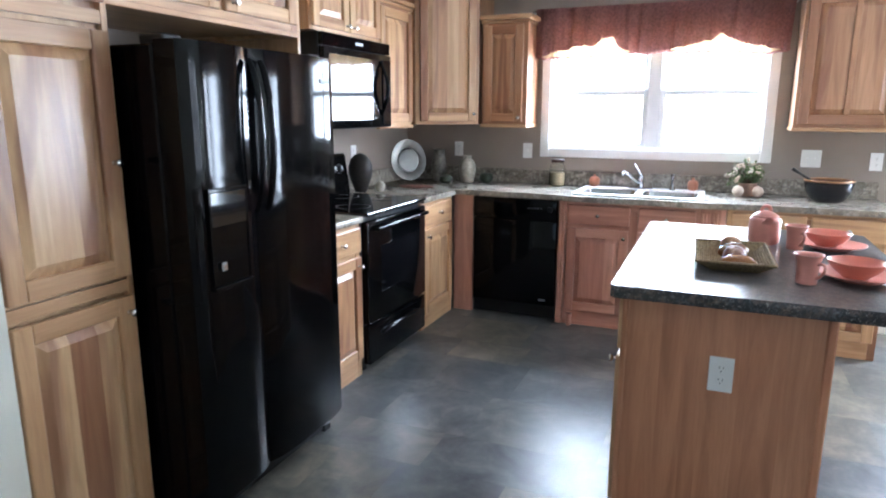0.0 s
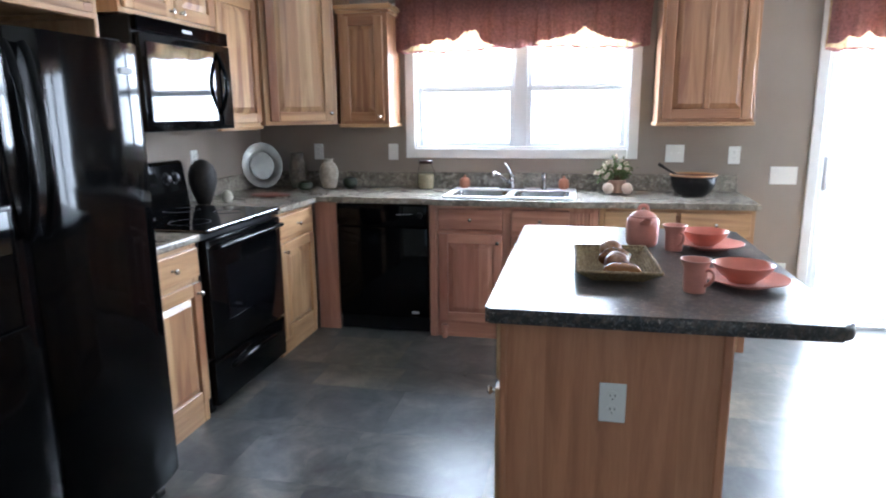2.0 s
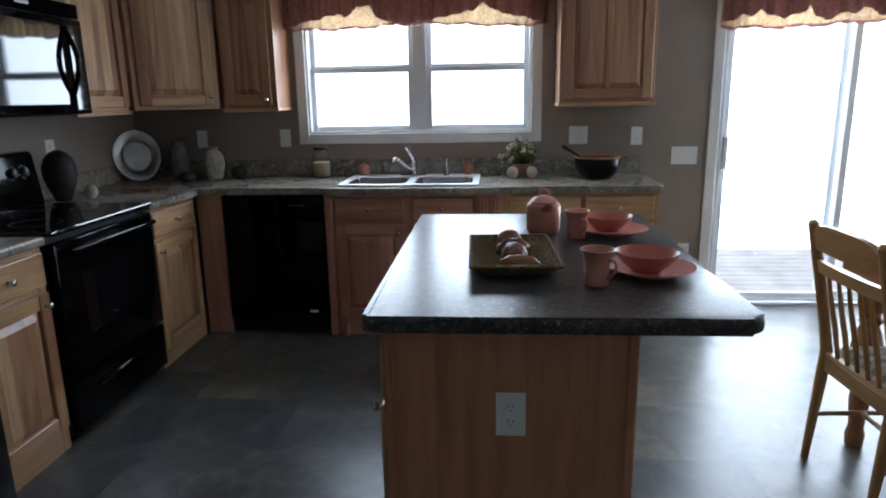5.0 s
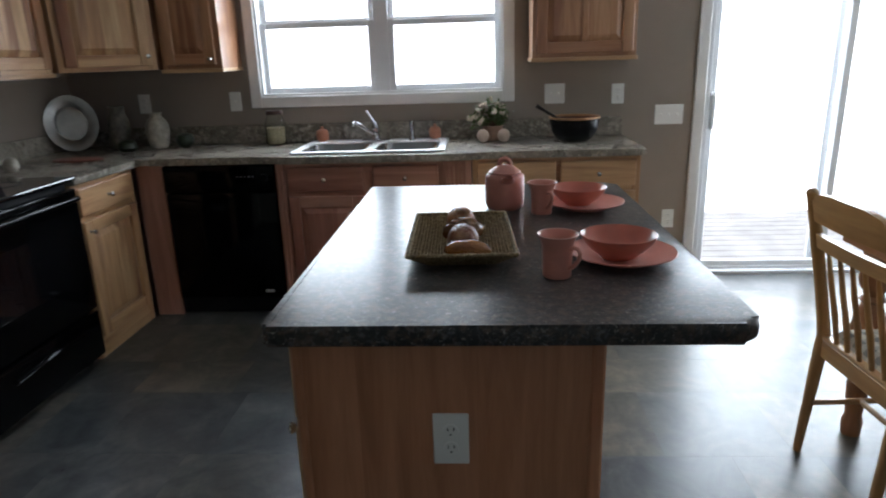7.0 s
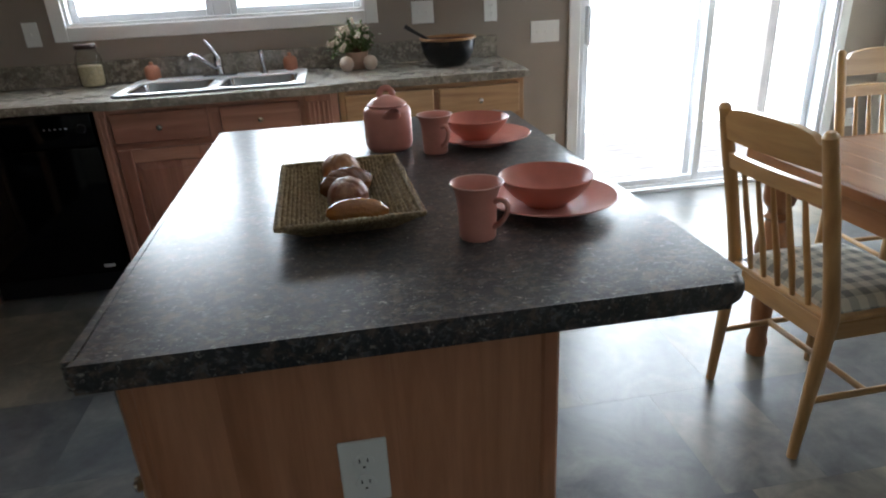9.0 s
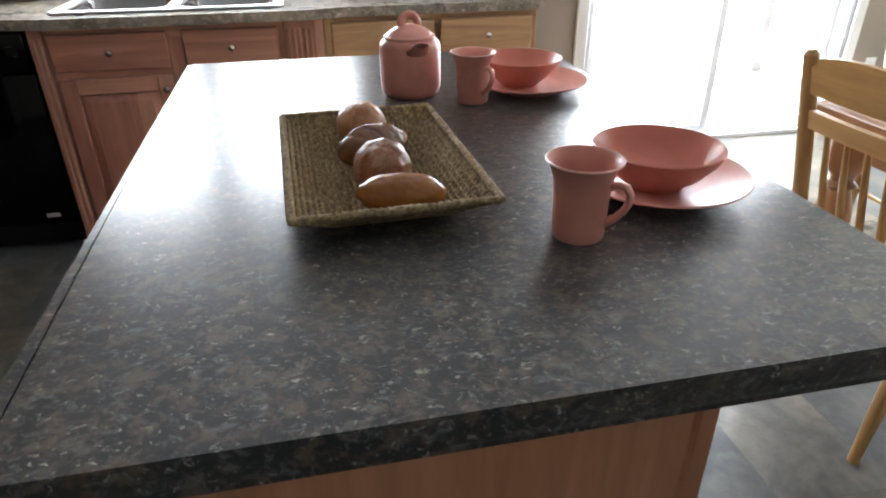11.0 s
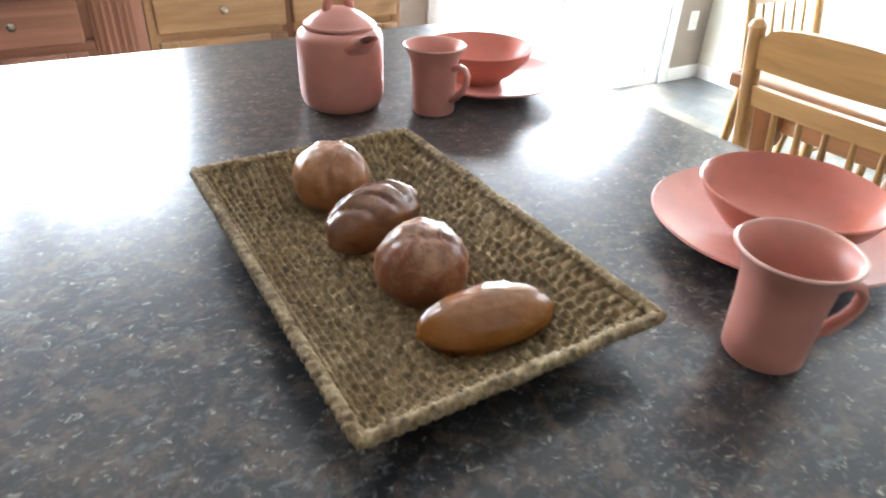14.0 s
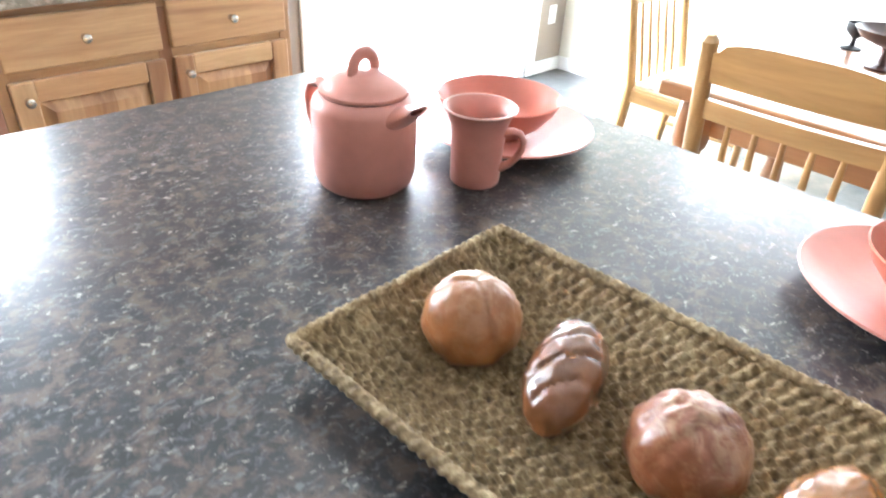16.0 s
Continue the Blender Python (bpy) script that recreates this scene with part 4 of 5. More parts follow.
def outlet(m, gangs, kind, group="wall plates", label=""):
    w = .073 + .047 * (gangs - 1)
    o = thing("wall_plate" if kind != "outlet" else "wall_outlet", m, label or ("white plastic wall outlet" if kind == "outlet" else "white plastic switch plate"), "outlet" if kind == "outlet" else "switch", group)
    bm = bmesh.new(); box(bm, (-w / 2, -.006, -.058), (w / 2, 0, .058), .003, seg=2); part("plate", bm, white_plastic, o)
    for g in range(gangs):
        x = -w / 2 + .0365 + .047 * g
        if kind == "outlet":
            for z in (-.02, .02):
                bm = bmesh.new(); lathe(bm, [(0, .0025), (.015, .0025), (.016, 0)], 20); rc = part("receptacle", bm, white_plastic, o, at=pose(x, -.006, z, 90))
                # Slots are raised boxes, the holes' shade put into a dark colour.
                for sx in (-.006, .006):
                    part("slot", boxes(((sx - .001, .001, .0026), (sx + .001, .008, .0032))), slot_shade, rc)
                part("slot", boxes(((-.002, -.009, .0026), (.002, -.006, .0032))), slot_shade, rc)
        else:
            part("toggle", boxes(((x - .005, -.018, -.006), (x + .005, -.006, .008)), bevel=.002), white_plastic, o)
outlet(pose(2.439, -2.868, .647), 1, "outlet", label="white outlet on the island end panel")
outlet(pose(1.0, 0, 1.165), 1, "switch"); outlet(pose(2.96, 0, 1.16), 2, "switch"); outlet(pose(3.335, 0, 1.15), 1, "outlet"); outlet(pose(3.645, 0, 1.02), 3, "switch"); outlet(pose(3.68, 0, .375), 1, "outlet")
outlet(pose(.42, 0, 1.165), 1, "outlet"); outlet(pose(-.05, -.9, 1.165, 0, 0, 90), 1, "outlet"); outlet(pose(5.69, 0, .37), 1, "outlet")

# ---- things on the island ----
TOP = .9155
def tray():
    t = thing("woven_tray", pose(2.455, -2.400, TOP, 0, 0, 1.6), "rectangular woven seagrass tray with raised rim", "tray")
    W, L, hgt = .126, .208, .034
    nx, ny = 180, 270
    bm = bmesh.new()
    grid = []
    def surf(u, v):
        # flat floor, sloping sides
        e = max(abs(u) * W - (W - .062), abs(v) * L - (L - .062), 0) / .062
        return hgt * e ** 1.5
    for j in range(ny + 1):
        row = []
        for i in range(nx + 1):
            u, v = 2 * i / nx - 1, 2 * j / ny - 1
            x, y = u * W, v * L
            k = math.floor(x / .0076)
            ph = (x / .0076 - k)
            s = math.sin(math.pi * ph)
            tw = .5 + .5 * math.sin(2 * math.pi * y / .0118 + (k % 2) * math.pi + ph * 2.6 + 1.1 * math.sin(k * 2.3))
            z = surf(u, v) + .006 + .0068 * s ** .7 * (.1 + .9 * tw) + .0012 * noise.noise((x * 90, y * 90, 0)) - .003
            row.append(bm.verts.new((x, y, z)))
        grid.append(row)
    for j in range(ny):
        for i in range(nx):
            bm.faces.new((grid[j][i], grid[j][i + 1], grid[j + 1][i + 1], grid[j + 1][i]))
    # underside
    per = [grid[0][i] for i in range(nx + 1)] + [grid[j][nx] for j in range(1, ny + 1)] + [grid[ny][i] for i in range(nx - 1, -1, -1)] + [grid[j][0] for j in range(ny - 1, 0, -1)]
    un = [bm.verts.new((v.co.x * .98, v.co.y * .98, v.co.z - .006)) for v in per]
    lo = [bm.verts.new((v.co.x * .62, v.co.y * .76, 0.0)) for v in per]
    n = len(per)
    for k in range(n):
        j = (k + 1) % n
        bm.faces.new((per[k], un[k], un[j], per[j])); bm.faces.new((un[k], lo[k], lo[j], un[j]))
    bm.faces.new(lo)
    part("weave", bm, grass_mat, t, smooth=True)
    # twisted rope rim
    bm = bmesh.new()
    loop = []
    c = .012
    for a, b in (((-W, -L), (W, -L)), ((W, -L), (W, L)), ((W, L), (-W, L)), ((-W, L), (-W, -L))):
        d = math.hypot(b[0] - a[0], b[1] - a[1]); m = int(d / .0026)
        for k in range(m):
            q = k / m
            loop.append(Vector((a[0] + (b[0] - a[0]) * q, a[1] + (b[1] - a[1]) * q, hgt + .004 + .0015 * noise.noise((a[0] * 5 + q * 9, a[1] * 7, 1)))))
    m = len(loop); rings = []
    for k, p in enumerate(loop):
        d = (loop[(k + 1) % m] - loop[k - 1]).normalized(); s = d.cross(Vector((0, 0, 1))).normalized(); u = s.cross(d)
        ring = []
        for q in range(12):
            g = 2 * math.pi * q / 12
            r = .0052 * (1 + .16 * math.cos(2 * g - 2 * math.pi * k / 3.4) + .22 * noise.noise((k * .7, q * .9, 3)))
            ring.append(bm.verts.new(p + s * (r * math.cos(g)) + u * (r * math.sin(g))))
        rings.append(ring)
    for k in range(m):
        a, b = rings[k], rings[(k + 1) % m]
        for q in range(12):
            j = (q + 1) % 12
            bm.faces.new((a[q], a[j], b[j], b[q]))
    part("rope_rim", bm, grass_mat, t, "twisted seagrass rope edge", True)
tray()

def bread(name, at, rx, ry, rz, m, turn, label, score):
    bm = bmesh.new()
    bmesh.ops.create_uvsphere(bm, u_segments=72, v_segments=40, radius=1)
    for v in bm.verts:
        d = v.co.copy()
        k = 1 + .06 * noise.noise(d * 2.2 + Vector(at) * 9) + .03 * noise.noise(d * 6 + Vector(at)) + .012 * noise.noise(d * 15)
        if score == "cross" and d.z > -.2:
            g = min(abs(math.sin(1.5 * math.atan2(d.y, d.x) + .4)), 1)
            k -= .05 * math.exp(-((g + .12 * noise.noise(d * 4)) * math.hypot(d.x, d.y) * 9) ** 2) * min(1, (d.z + .2) * 2)
        if score == "hash" and d.z > -.05:
            for u in (d.x + .25 * d.y - .3, d.x + .25 * d.y + .3, d.y - .25 * d.x - .28, d.y - .25 * d.x + .3):
                k -= .04 * math.exp(-((u + .05 * noise.noise(d * 4)) * 13) ** 2) * min(1, (d.z + .05) * 1.6)
        if score == "slash" and d.z > -.1:
            s = (d.x * 2.2 + d.y * .9) % 1.0 - .5
            k -= .10 * math.exp(-(s * 9) ** 2) * (d.z + .1)
        if score == "slight" and d.z > 0:
            s = (d.x * 1.9 - d.y * .6) % 1.0 - .5
            k -= .045 * math.exp(-(s * 7) ** 2) * d.z
        p = Vector((d.x * rx * k, d.y * ry * k, d.z * rz * k))
        p.z = max(p.z, -rz * .68)
        v.co = p + Vector((0, 0, rz * .68))
    solid(name, bm, m, label, "bread", pose(*at, 0, 0, turn), smooth=True, group="loaves on the tray")
TZ = TOP + .0085
bread("bread_roll", (2.450, -2.266, TZ), .041, .041, .039, roll_pale, 20, "round floured bread roll on the woven tray", "cross")
bread("bread_roll", (2.460, -2.453, TZ), .0405, .0405, .038, roll_dark, 50, "round dark bread roll with scored crust on the woven tray", "hash")
bread("bread_loaf", (2.459, -2.355, TZ), .058, .029, .033, loaf_brown, 20, "small glossy brown loaf on the woven tray", "slash")
bread("bread_loaf", (2.474, -2.535, TZ), .058, .026, .028, loaf_gold, -10, "small glossy golden loaf on the woven tray", "slight")

def mug(at, turn):
    m = thing("mug", pose(*at, 0, 0, turn) @ Matrix.Diagonal((.83, .83, .82, 1)), "coral pink stoneware mug with a flared lip", "mug", "coral tableware")
    bm = bmesh.new()
    lathe(bm, [(0, .006), (.030, .006), (.036, 0), (.038, .003), (.0385, .02), (.0395, .06), (.042, .09), (.048, .109), (.0535, .1155), (.0545, .118), (.053, .1195), (.0495, .116), (.0445, .108), (.0385, .09), (.036, .05), (.035, .014), (.03, .009), (0, .0085)], 48)
    part("cup", bm, pinkware, m, smooth=True)
    # Pale ring carries the lip's highlight as colour.
    bm = bmesh.new(); lathe(bm, [(.0515, .1178), (.0525, .1198), (.0540, .1203), (.0552, .1190), (.0550, .1172)], 48); part("rim", bm, pink_rim, m, "paler worn lip with the rim highlight in its colour", True)
    bm = bmesh.new()
    tube(bm, [(.040, 0, .084), (.052, 0, .088), (.062, 0, .086), (.068, 0, .076), (.067, 0, .062), (.060, 0, .048), (.050, 0, .036), (.037, 0, .028)], [.007, .006, .0055, .0052, .0052, .0055, .006, .007], 12, flat=1.4)
    part("handle", bm, pinkware, m, smooth=True)
mug((2.673, -2.643, TOP), -38); mug((2.695, -2.044, TOP), -62)

def setting(px, py, bx, by):
    bm = bmesh.new()
    lathe(bm, [(0, .006), (.055, .006), (.058, 0), (.066, 0), (.07, .006), (.10, .014), (.116, .019), (.1175, .0205), (.116, .022), (.10, .0175), (.072, .0105), (.06, .0095), (0, .0095)], 64)
    solid("plate", bm, pinkware, "coral pink stoneware dinner plate on the island", "plate", pose(px, py, TOP) @ Matrix.Scale(1.08, 4), smooth=True, group="coral tableware")
    bm = bmesh.new()
    lathe(bm, [(0, .004), (.032, .004), (.035, 0), (.04, 0), (.043, .006), (.062, .022), (.080, .046), (.0875, .063), (.0885, .0655), (.087, .067), (.0845, .064), (.077, .047), (.058, .025), (.04, .011), (0, .009)], 64)
    solid("soup_bowl", bm, rustware, "coral red stoneware bowl standing on a plate", "bowl", pose(bx, by, TOP + .0113) @ Matrix.Diagonal((1.0, 1.0, .84, 1)), smooth=True, group="coral tableware")
setting(2.840, -2.525, 2.827, -2.540); setting(2.836, -1.975, 2.817, -1.972)

def teapot():
    t = thing("teapot", pose(2.584, -1.96, TOP, 0, 0, -84) @ Matrix.Diagonal((.85, .85, .87, 1)), "coral pink stoneware teapot with loop-handled lid", "teapot", "coral tableware")
    bm = bmesh.new()
    lathe(bm, [(0, .004), (.055, .004), (.060, .0), (.068, .007), (.0725, .02), (.0735, .04), (.0735, .095), (.073, .115), (.070, .124), (.063, .129), (.060, .131), (.058, .128), (.06, .11), (.06, .03), (0, .02)], 56)
    part("pot", bm, pinkware, t, smooth=True)
    bm = bmesh.new(); lathe(bm, [(.052, .0), (.060, .0), (.061, .003)], 40, (0, 0, .0)); part("foot_ring", bm, pinkware_dark, t)
    bm = bmesh.new()
    lathe(bm, [(0, .128), (.057, .130), (.0615, .133), (.061, .137), (.055, .139), (.052, .143), (.042, .150), (.026, .158), (.016, .161), (0, .162)], 48)
    lid = part("lid", bm, pinkware, t, smooth=True)
    bm = bmesh.new(); tube(bm, arc(lambda q: (0, -.021 * math.cos(math.pi * q), .157 + .026 * math.sin(math.pi * q) ** .8), 16), .0058, 10, flat=1.5); part("loop", bm, pinkware, lid, "loop handle of the lid", True)
    bm = bmesh.new()
    secs = [(.058, .104, .032, .024), (.074, .114, .026, .018), (.088, .123, .021, .011), (.097, .129, .0185, .007)]
    rings = []
    for x, z, ry, rz in secs:
        rings.append([bm.verts.new((x + .3 * rz * math.sin(2 * math.pi * k / 16), ry * math.cos(2 * math.pi * k / 16), z + rz * math.sin(2 * math.pi * k / 16))) for k in range(16)])
    x, z, ry, rz = secs[-1]
    rings.append([bm.verts.new((x - .001, .7 * ry * math.cos(2 * math.pi * k / 16), z + .7 * rz * math.sin(2 * math.pi * k / 16))) for k in range(16)])
    rings.append([bm.verts.new((x - .03, .5 * ry * math.cos(2 * math.pi * k / 16), z - .016 + .5 * rz * math.sin(2 * math.pi * k / 16))) for k in range(16)])
    for a, b in zip(rings, rings[1:]):
        for k in range(16):
            j = (k + 1) % 16
            bm.faces.new((a[k], a[j], b[j], b[k]))
    bm.faces.new(rings[-1])
    part("spout", bm, pinkware, t, smooth=True)
    bm = bmesh.new(); tube(bm, [(-.070, 0, .116), (-.088, 0, .124), (-.104, 0, .118), (-.112, 0, .10), (-.110, 0, .075), (-.098, 0, .05), (-.071, 0, .034)], [.008, .0075, .007, .007, .007, .0075, .009], 12, flat=1.5); part("handle", bm, pinkware, t, smooth=True)
teapot()

# ---- things on the worktop ----
CT = .911
def pewter_plate():
    bm = bmesh.new()
    seg = 72
    prof = [(0, .012), (.095, .012), (.10, .006), (.108, .006), (.118, .016), (.165, .024), (.172, .026), (.171, .029), (.165, .028), (.116, .02), (.105, .0105), (.1, .0105), (.094, .016), (0, .016)]
    lathe(bm, prof, seg)
    for v in bm.verts:
        r = math.hypot(v.co.x, v.co.y)
        if r > .15:
            k = 1 + .006 * math.cos(26 * math.atan2(v.co.y, v.co.x)); v.co.x *= k; v.co.y *= k
    bm.transform(Matrix.Translation((0, 0, .165)) @ Matrix.Rotation(radians(76), 4, "X") @ Matrix.Diagonal((.84, .97, 1, 1)))
    solid("pewter_plate", bm, pewter, "round pewter plate leaning upright in the worktop corner", "plate", pose(.06, -.22, CT - .003, 0, 0, 38), smooth=True)
pewter_plate()

def turned(name, at, prof, m, label, cat, seg=32, group=""):
    bm = bmesh.new(); lathe(bm, prof, seg)
    return solid(name, bm, m, label, cat, pose(*at), smooth=True, group=group)
turned("vase", (.55, -.15, CT), [(0, 0), (.045, 0), (.05, .008), (.062, .05), (.07, .10), (.066, .14), (.05, .172), (.034, .185), (.032, .20), (.04, .21), (.035, .212), (.027, .2), (.027, .18), (0, .17)], cream_glaze, "cream stoneware ginger jar on the worktop", "jar")
turned("stone_pitcher", (.30, -.13, CT), [(0, 0), (.045, 0), (.05, .01), (.06, .06), (.066, .12), (.06, .17), (.045, .21), (.042, .235), (.05, .252), (.045, .254), (.036, .235), (.036, .2), (0, .19)], stone_glaze, "mottled grey stoneware pitcher in the worktop corner", "pitcher")
# Two pot shapes stand in for dark green leaves beside the pitcher.
turned("small_pot", (.42, -.28, CT), [(0, 0), (.04, 0), (.055, .02), (.05, .05), (.03, .062), (0, .066)], green_glaze, "small pot-shaped stand-in for dark green leaves on the worktop", "pot")
turned("small_pot", (.70, -.12, CT), [(0, 0), (.03, 0), (.05, .02), (.055, .045), (.045, .07), (.02, .08), (0, .082)], green_glaze, "small round pot-shaped stand-in for dark green leaves on the worktop", "pot")
turned("dark_vase", (.10, -1.06, CT), [(0, 0), (.04, 0), (.043, .01), (.05, .03), (.07, .08), (.084, .135), (.083, .18), (.068, .225), (.04, .255), (.015, .266), (0, .268)], dark_glaze, "dark oval lidded vase beside the cooker", "vase")
# Egg shape is made up for an unidentified glimmer here.
turned("stone_egg", (.22, -1.0, CT), [(0, 0), (.022, .004), (.035, .025), (.033, .05), (.02, .07), (0, .078)], cream_glaze, "pale egg shape for something glimmering beside the dark vase", "ornament")
def board():
    bm = bmesh.new(); lathe(bm, [(0, 0), (.12, 0), (.125, .004), (.12, .008), (0, .008)], 40, sx=1.1, sy=.7)
    solid("trivet", bm, trivet_clay, "flat dark reddish oval trivet lying on the worktop", "trivet", pose(.32, -.62, CT))
board()
def storage_jar():
    j = thing("storage_jar", pose(1.27, -.12, CT), "glass storage jar half filled with cream grains", "jar")
    bm = bmesh.new(); lathe(bm, [(0, .002), (.05, 0), (.058, .006), (.06, .02), (.06, .13), (.055, .15), (.043, .165), (.043, .18), (.041, .18), (.041, .165), (.053, .149), (.0575, .13), (.0575, .02), (.05, .006), (0, .006)], 36); part("glass_body", bm, jar_glass, j, smooth=True)
    bm = bmesh.new(); lathe(bm, [(0, .0075), (.05, .0075), (.0565, .02), (.0565, .10), (.05, .103), (0, .106)], 32); part("filling", bm, cream_fill, j, "cream grains", True)
    bm = bmesh.new(); lathe(bm, [(0, .181), (.049, .181), (.051, .184), (.051, .198), (.047, .203), (0, .204)], 32); part("lid", bm, brown_lid, j, "dark brown lid", True)
storage_jar()
for x, s in ((1.54, .9), (2.235, .86)):
    turned("condiment_pot", (x, -.055, .9175), [(0, 0), (.036 * s, 0), (.041 * s, .008), (.043 * s, .03), (.041 * s, .055), (.03 * s, .068), (.012 * s, .072), (.010 * s, .078), (.011 * s, .086), (0, .089)], terracotta, "small terracotta orange pot behind the sink", "pot", group="terracotta pots")
def mixing_bowl():
    b = thing("mixing_bowl", pose(3.04, -.30, CT), "black glazed mixing bowl with tan rim and spoon", "bowl")
    bm = bmesh.new(); lathe(bm, [(0, .004), (.062, .004), (.067, 0), (.076, .003), (.104, .024), (.126, .062), (.137, .108), (.139, .128), (.135, .128), (.122, .063), (.1, .03), (.07, .012), (0, .010)], 56); part("body", bm, black_bowl, b, smooth=True)
    bm = bmesh.new(); lathe(bm, [(.1335, .127), (.121, .066), (.099, .033), (.069, .0145), (0, .0125)], 56); part("lining", bm, bowl_inside, b, "brown red glazed inside", True)
    bm = bmesh.new(); lathe(bm, [(.1345, .128), (.1395, .1285), (.143, .132), (.1435, .138), (.140, .141), (.135, .138), (.133, .132), (.1345, .128)], 56); part("rim", bm, rim_wood, b, "tan glazed rim", True)
    bm = bmesh.new(); tube(bm, [(.02, .03, .05), (-.08, .03, .12), (-.16, .035, .168), (-.21, .036, .20)], [.010, .008, .008, .012], 10); part("spoon", bm, dark_glaze, b, "dark wooden spoon", True)
mixing_bowl()

def plant():
    p = thing("flower_pot", pose(2.585, -.165, CT), "potted cream blossoms with green leaves on the worktop", "plant")
    bm = bmesh.new(); lathe(bm, [(0, 0), (.04, 0), (.045, .01), (.056, .07), (.06, .085), (.055, .086), (.05, .075), (0, .072)], 28); part("pot", bm, clay_pot, p, "dusty pink clay pot", True)
    rnd = random.Random(5)
    lv, fl, st = bmesh.new(), bmesh.new(), bmesh.new()
    for k in range(64):
        g, r = rnd.uniform(0, 6.28), rnd.uniform(.02, .145)
        tip = Vector((r * math.cos(g) - .012, r * .6 * math.sin(g), .13 + rnd.uniform(0, .125) - r * (.75 if math.cos(g) < -.3 else .3)))
        tube(st, [(0, 0, .07), (tip.x * .5, tip.y * .5, .07 + (tip.z - .07) * .65), tip], .0016, 5)
        for q in range(12):
            b = Vector((0, 0, .09)).lerp(tip, rnd.uniform(.45, 1.05)) + Vector([rnd.uniform(-.012, .012) for _ in range(3)])
            d = Vector([rnd.uniform(-1, 1) for _ in range(3)]).normalized(); s = d.cross(Vector((rnd.uniform(-1, 1), .3, 1))).normalized()
            n = d.cross(s) * .004
            L, w = rnd.uniform(.018, .036), rnd.uniform(.006, .011)
            vs = [lv.verts.new(b), lv.verts.new(b + d * L * .5 + s * w + n), lv.verts.new(b + d * L), lv.verts.new(b + d * L * .5 - s * w + n)]
            lv.faces.new(vs[:3]); lv.faces.new((vs[0], vs[2], vs[3]))
        if tip.x < .03 and k % 2 == 0 or k % 5 == 0:
            for q in range(5):
                c = tip + Vector([rnd.uniform(-.012, .012) for _ in range(3)])
                bmesh.ops.create_icosphere(fl, subdivisions=1, radius=rnd.uniform(.006, .012), matrix=Matrix.Translation(c))
    part("stems", st, twig_brown, p); tagged(part("leaves", lv, leaf_green, p), kind="stuff"); tagged(part("blossoms", fl, flower_white, p), kind="stuff")
    for x in (2.525, 2.645):
        turned("stone_egg", (x, -.25, CT), [(0, 0), (.02, .003), (.035, .025), (.036, .042), (.028, .062), (.012, .072), (0, .074)], egg_white, "cream ornamental egg in front of the flower pot", "ornament", group="ornamental eggs")
plant()

# ---- valances ----
def valance(name, x0, x1, z1, drop, y, label, n_swag, ts, fs):
    v = thing(name, pose(0, 0, 0), label, "valance")
    def edge(t):
        return drop * (float(np.interp((t * n_swag) % 1.0, ts, fs)) + .012 * math.sin(61 * t))
    def sheet(za, zb, off, amp, m, pname, lab, fold):
        bm = bmesh.new(); rows = []
        n, r = 220, 12
        for i in range(n + 1):
            t = i / n; x = x0 + (x1 - x0) * t
            a, b = za(t), zb(t)
            col = []
            for j in range(r + 1):
                q = j / r
                f = amp * (.35 + .65 * q) * (math.sin(t * fold * 6.28 + 1.3 * math.sin(t * 31)) + .5 * math.sin(t * fold * 2.3 * 6.28 + 2))
                col.append(bm.verts.new((x + .006 * math.sin(t * 90 + q * 3), y + off + f, a + (b - a) * q + .004 * math.sin(t * 120) * q)))
            rows.append(col)
        for a, b in zip(rows, rows[1:]):
            for j in range(r):
                bm.faces.new((a[j], a[j + 1], b[j + 1], b[j]))
        bmesh.ops.solidify(bm, geom=bm.faces[:], thickness=.0012)
        part(pname, bm, m, v, lab, True)
    sheet(lambda t: z1, lambda t: z1 - edge(t), -.012, .011, valance_red, "front_cloth", "burgundy gathered cloth", 17)
    sheet(lambda t: z1 - .06, lambda t: z1 - drop * .97 - .012 * math.sin(9 * t) - .006 * math.sin(43 * t), .022, .008, valance_gold, "lining", "gold lining showing below", 13)
    sheet(lambda t: z1 - drop * .955 - .012 * math.sin(9 * t) - .006 * math.sin(43 * t), lambda t: z1 - drop * 1.0 - .012 * math.sin(9 * t) - .006 * math.sin(43 * t), .020, .008, valance_red, "hem", "burgundy hem", 13)
    bm = bmesh.new(); cyl(bm, (x0 - .02, y + .005, z1 - .03), (x1 + .02, y + .005, z1 - .03), .009); part("rod", bm, white_trim, v)
    part("bracket", boxes(((x0 - .015, y, z1 - .04), (x0 - .005, -.0, z1 - .02))), white_trim, v); part("bracket", boxes(((x1 + .005, y, z1 - .04), (x1 + .015, 0, z1 - .02))), white_trim, v)
valance("window_valance", 1.06, 2.76, 2.20, .345, -.085, "burgundy and gold gathered valance over the kitchen window", 1,
        (0, .1, .22, .24, .27, .29, .33, .36, .38, .45, .5, .55, .66, .72, .745, .765, .8, .9, 1),
        (1.0, .88, .76, .80, .74, .64, .62, .82, .90, .97, 1.0, .93, .80, .76, .62, .66, .78, .9, 1.0))
valance("door_valance", 3.79, 5.60, 2.24, .44, -.085, "burgundy and gold gathered valance over the patio door", 3,
        (0, .1, .2, .3, .36, .42, .5, .6, .7, .8, .84, .9, 1), (.93, .9, .84, .86, .76, .80, .88, .9, .84, .82, .74, .85, .93))

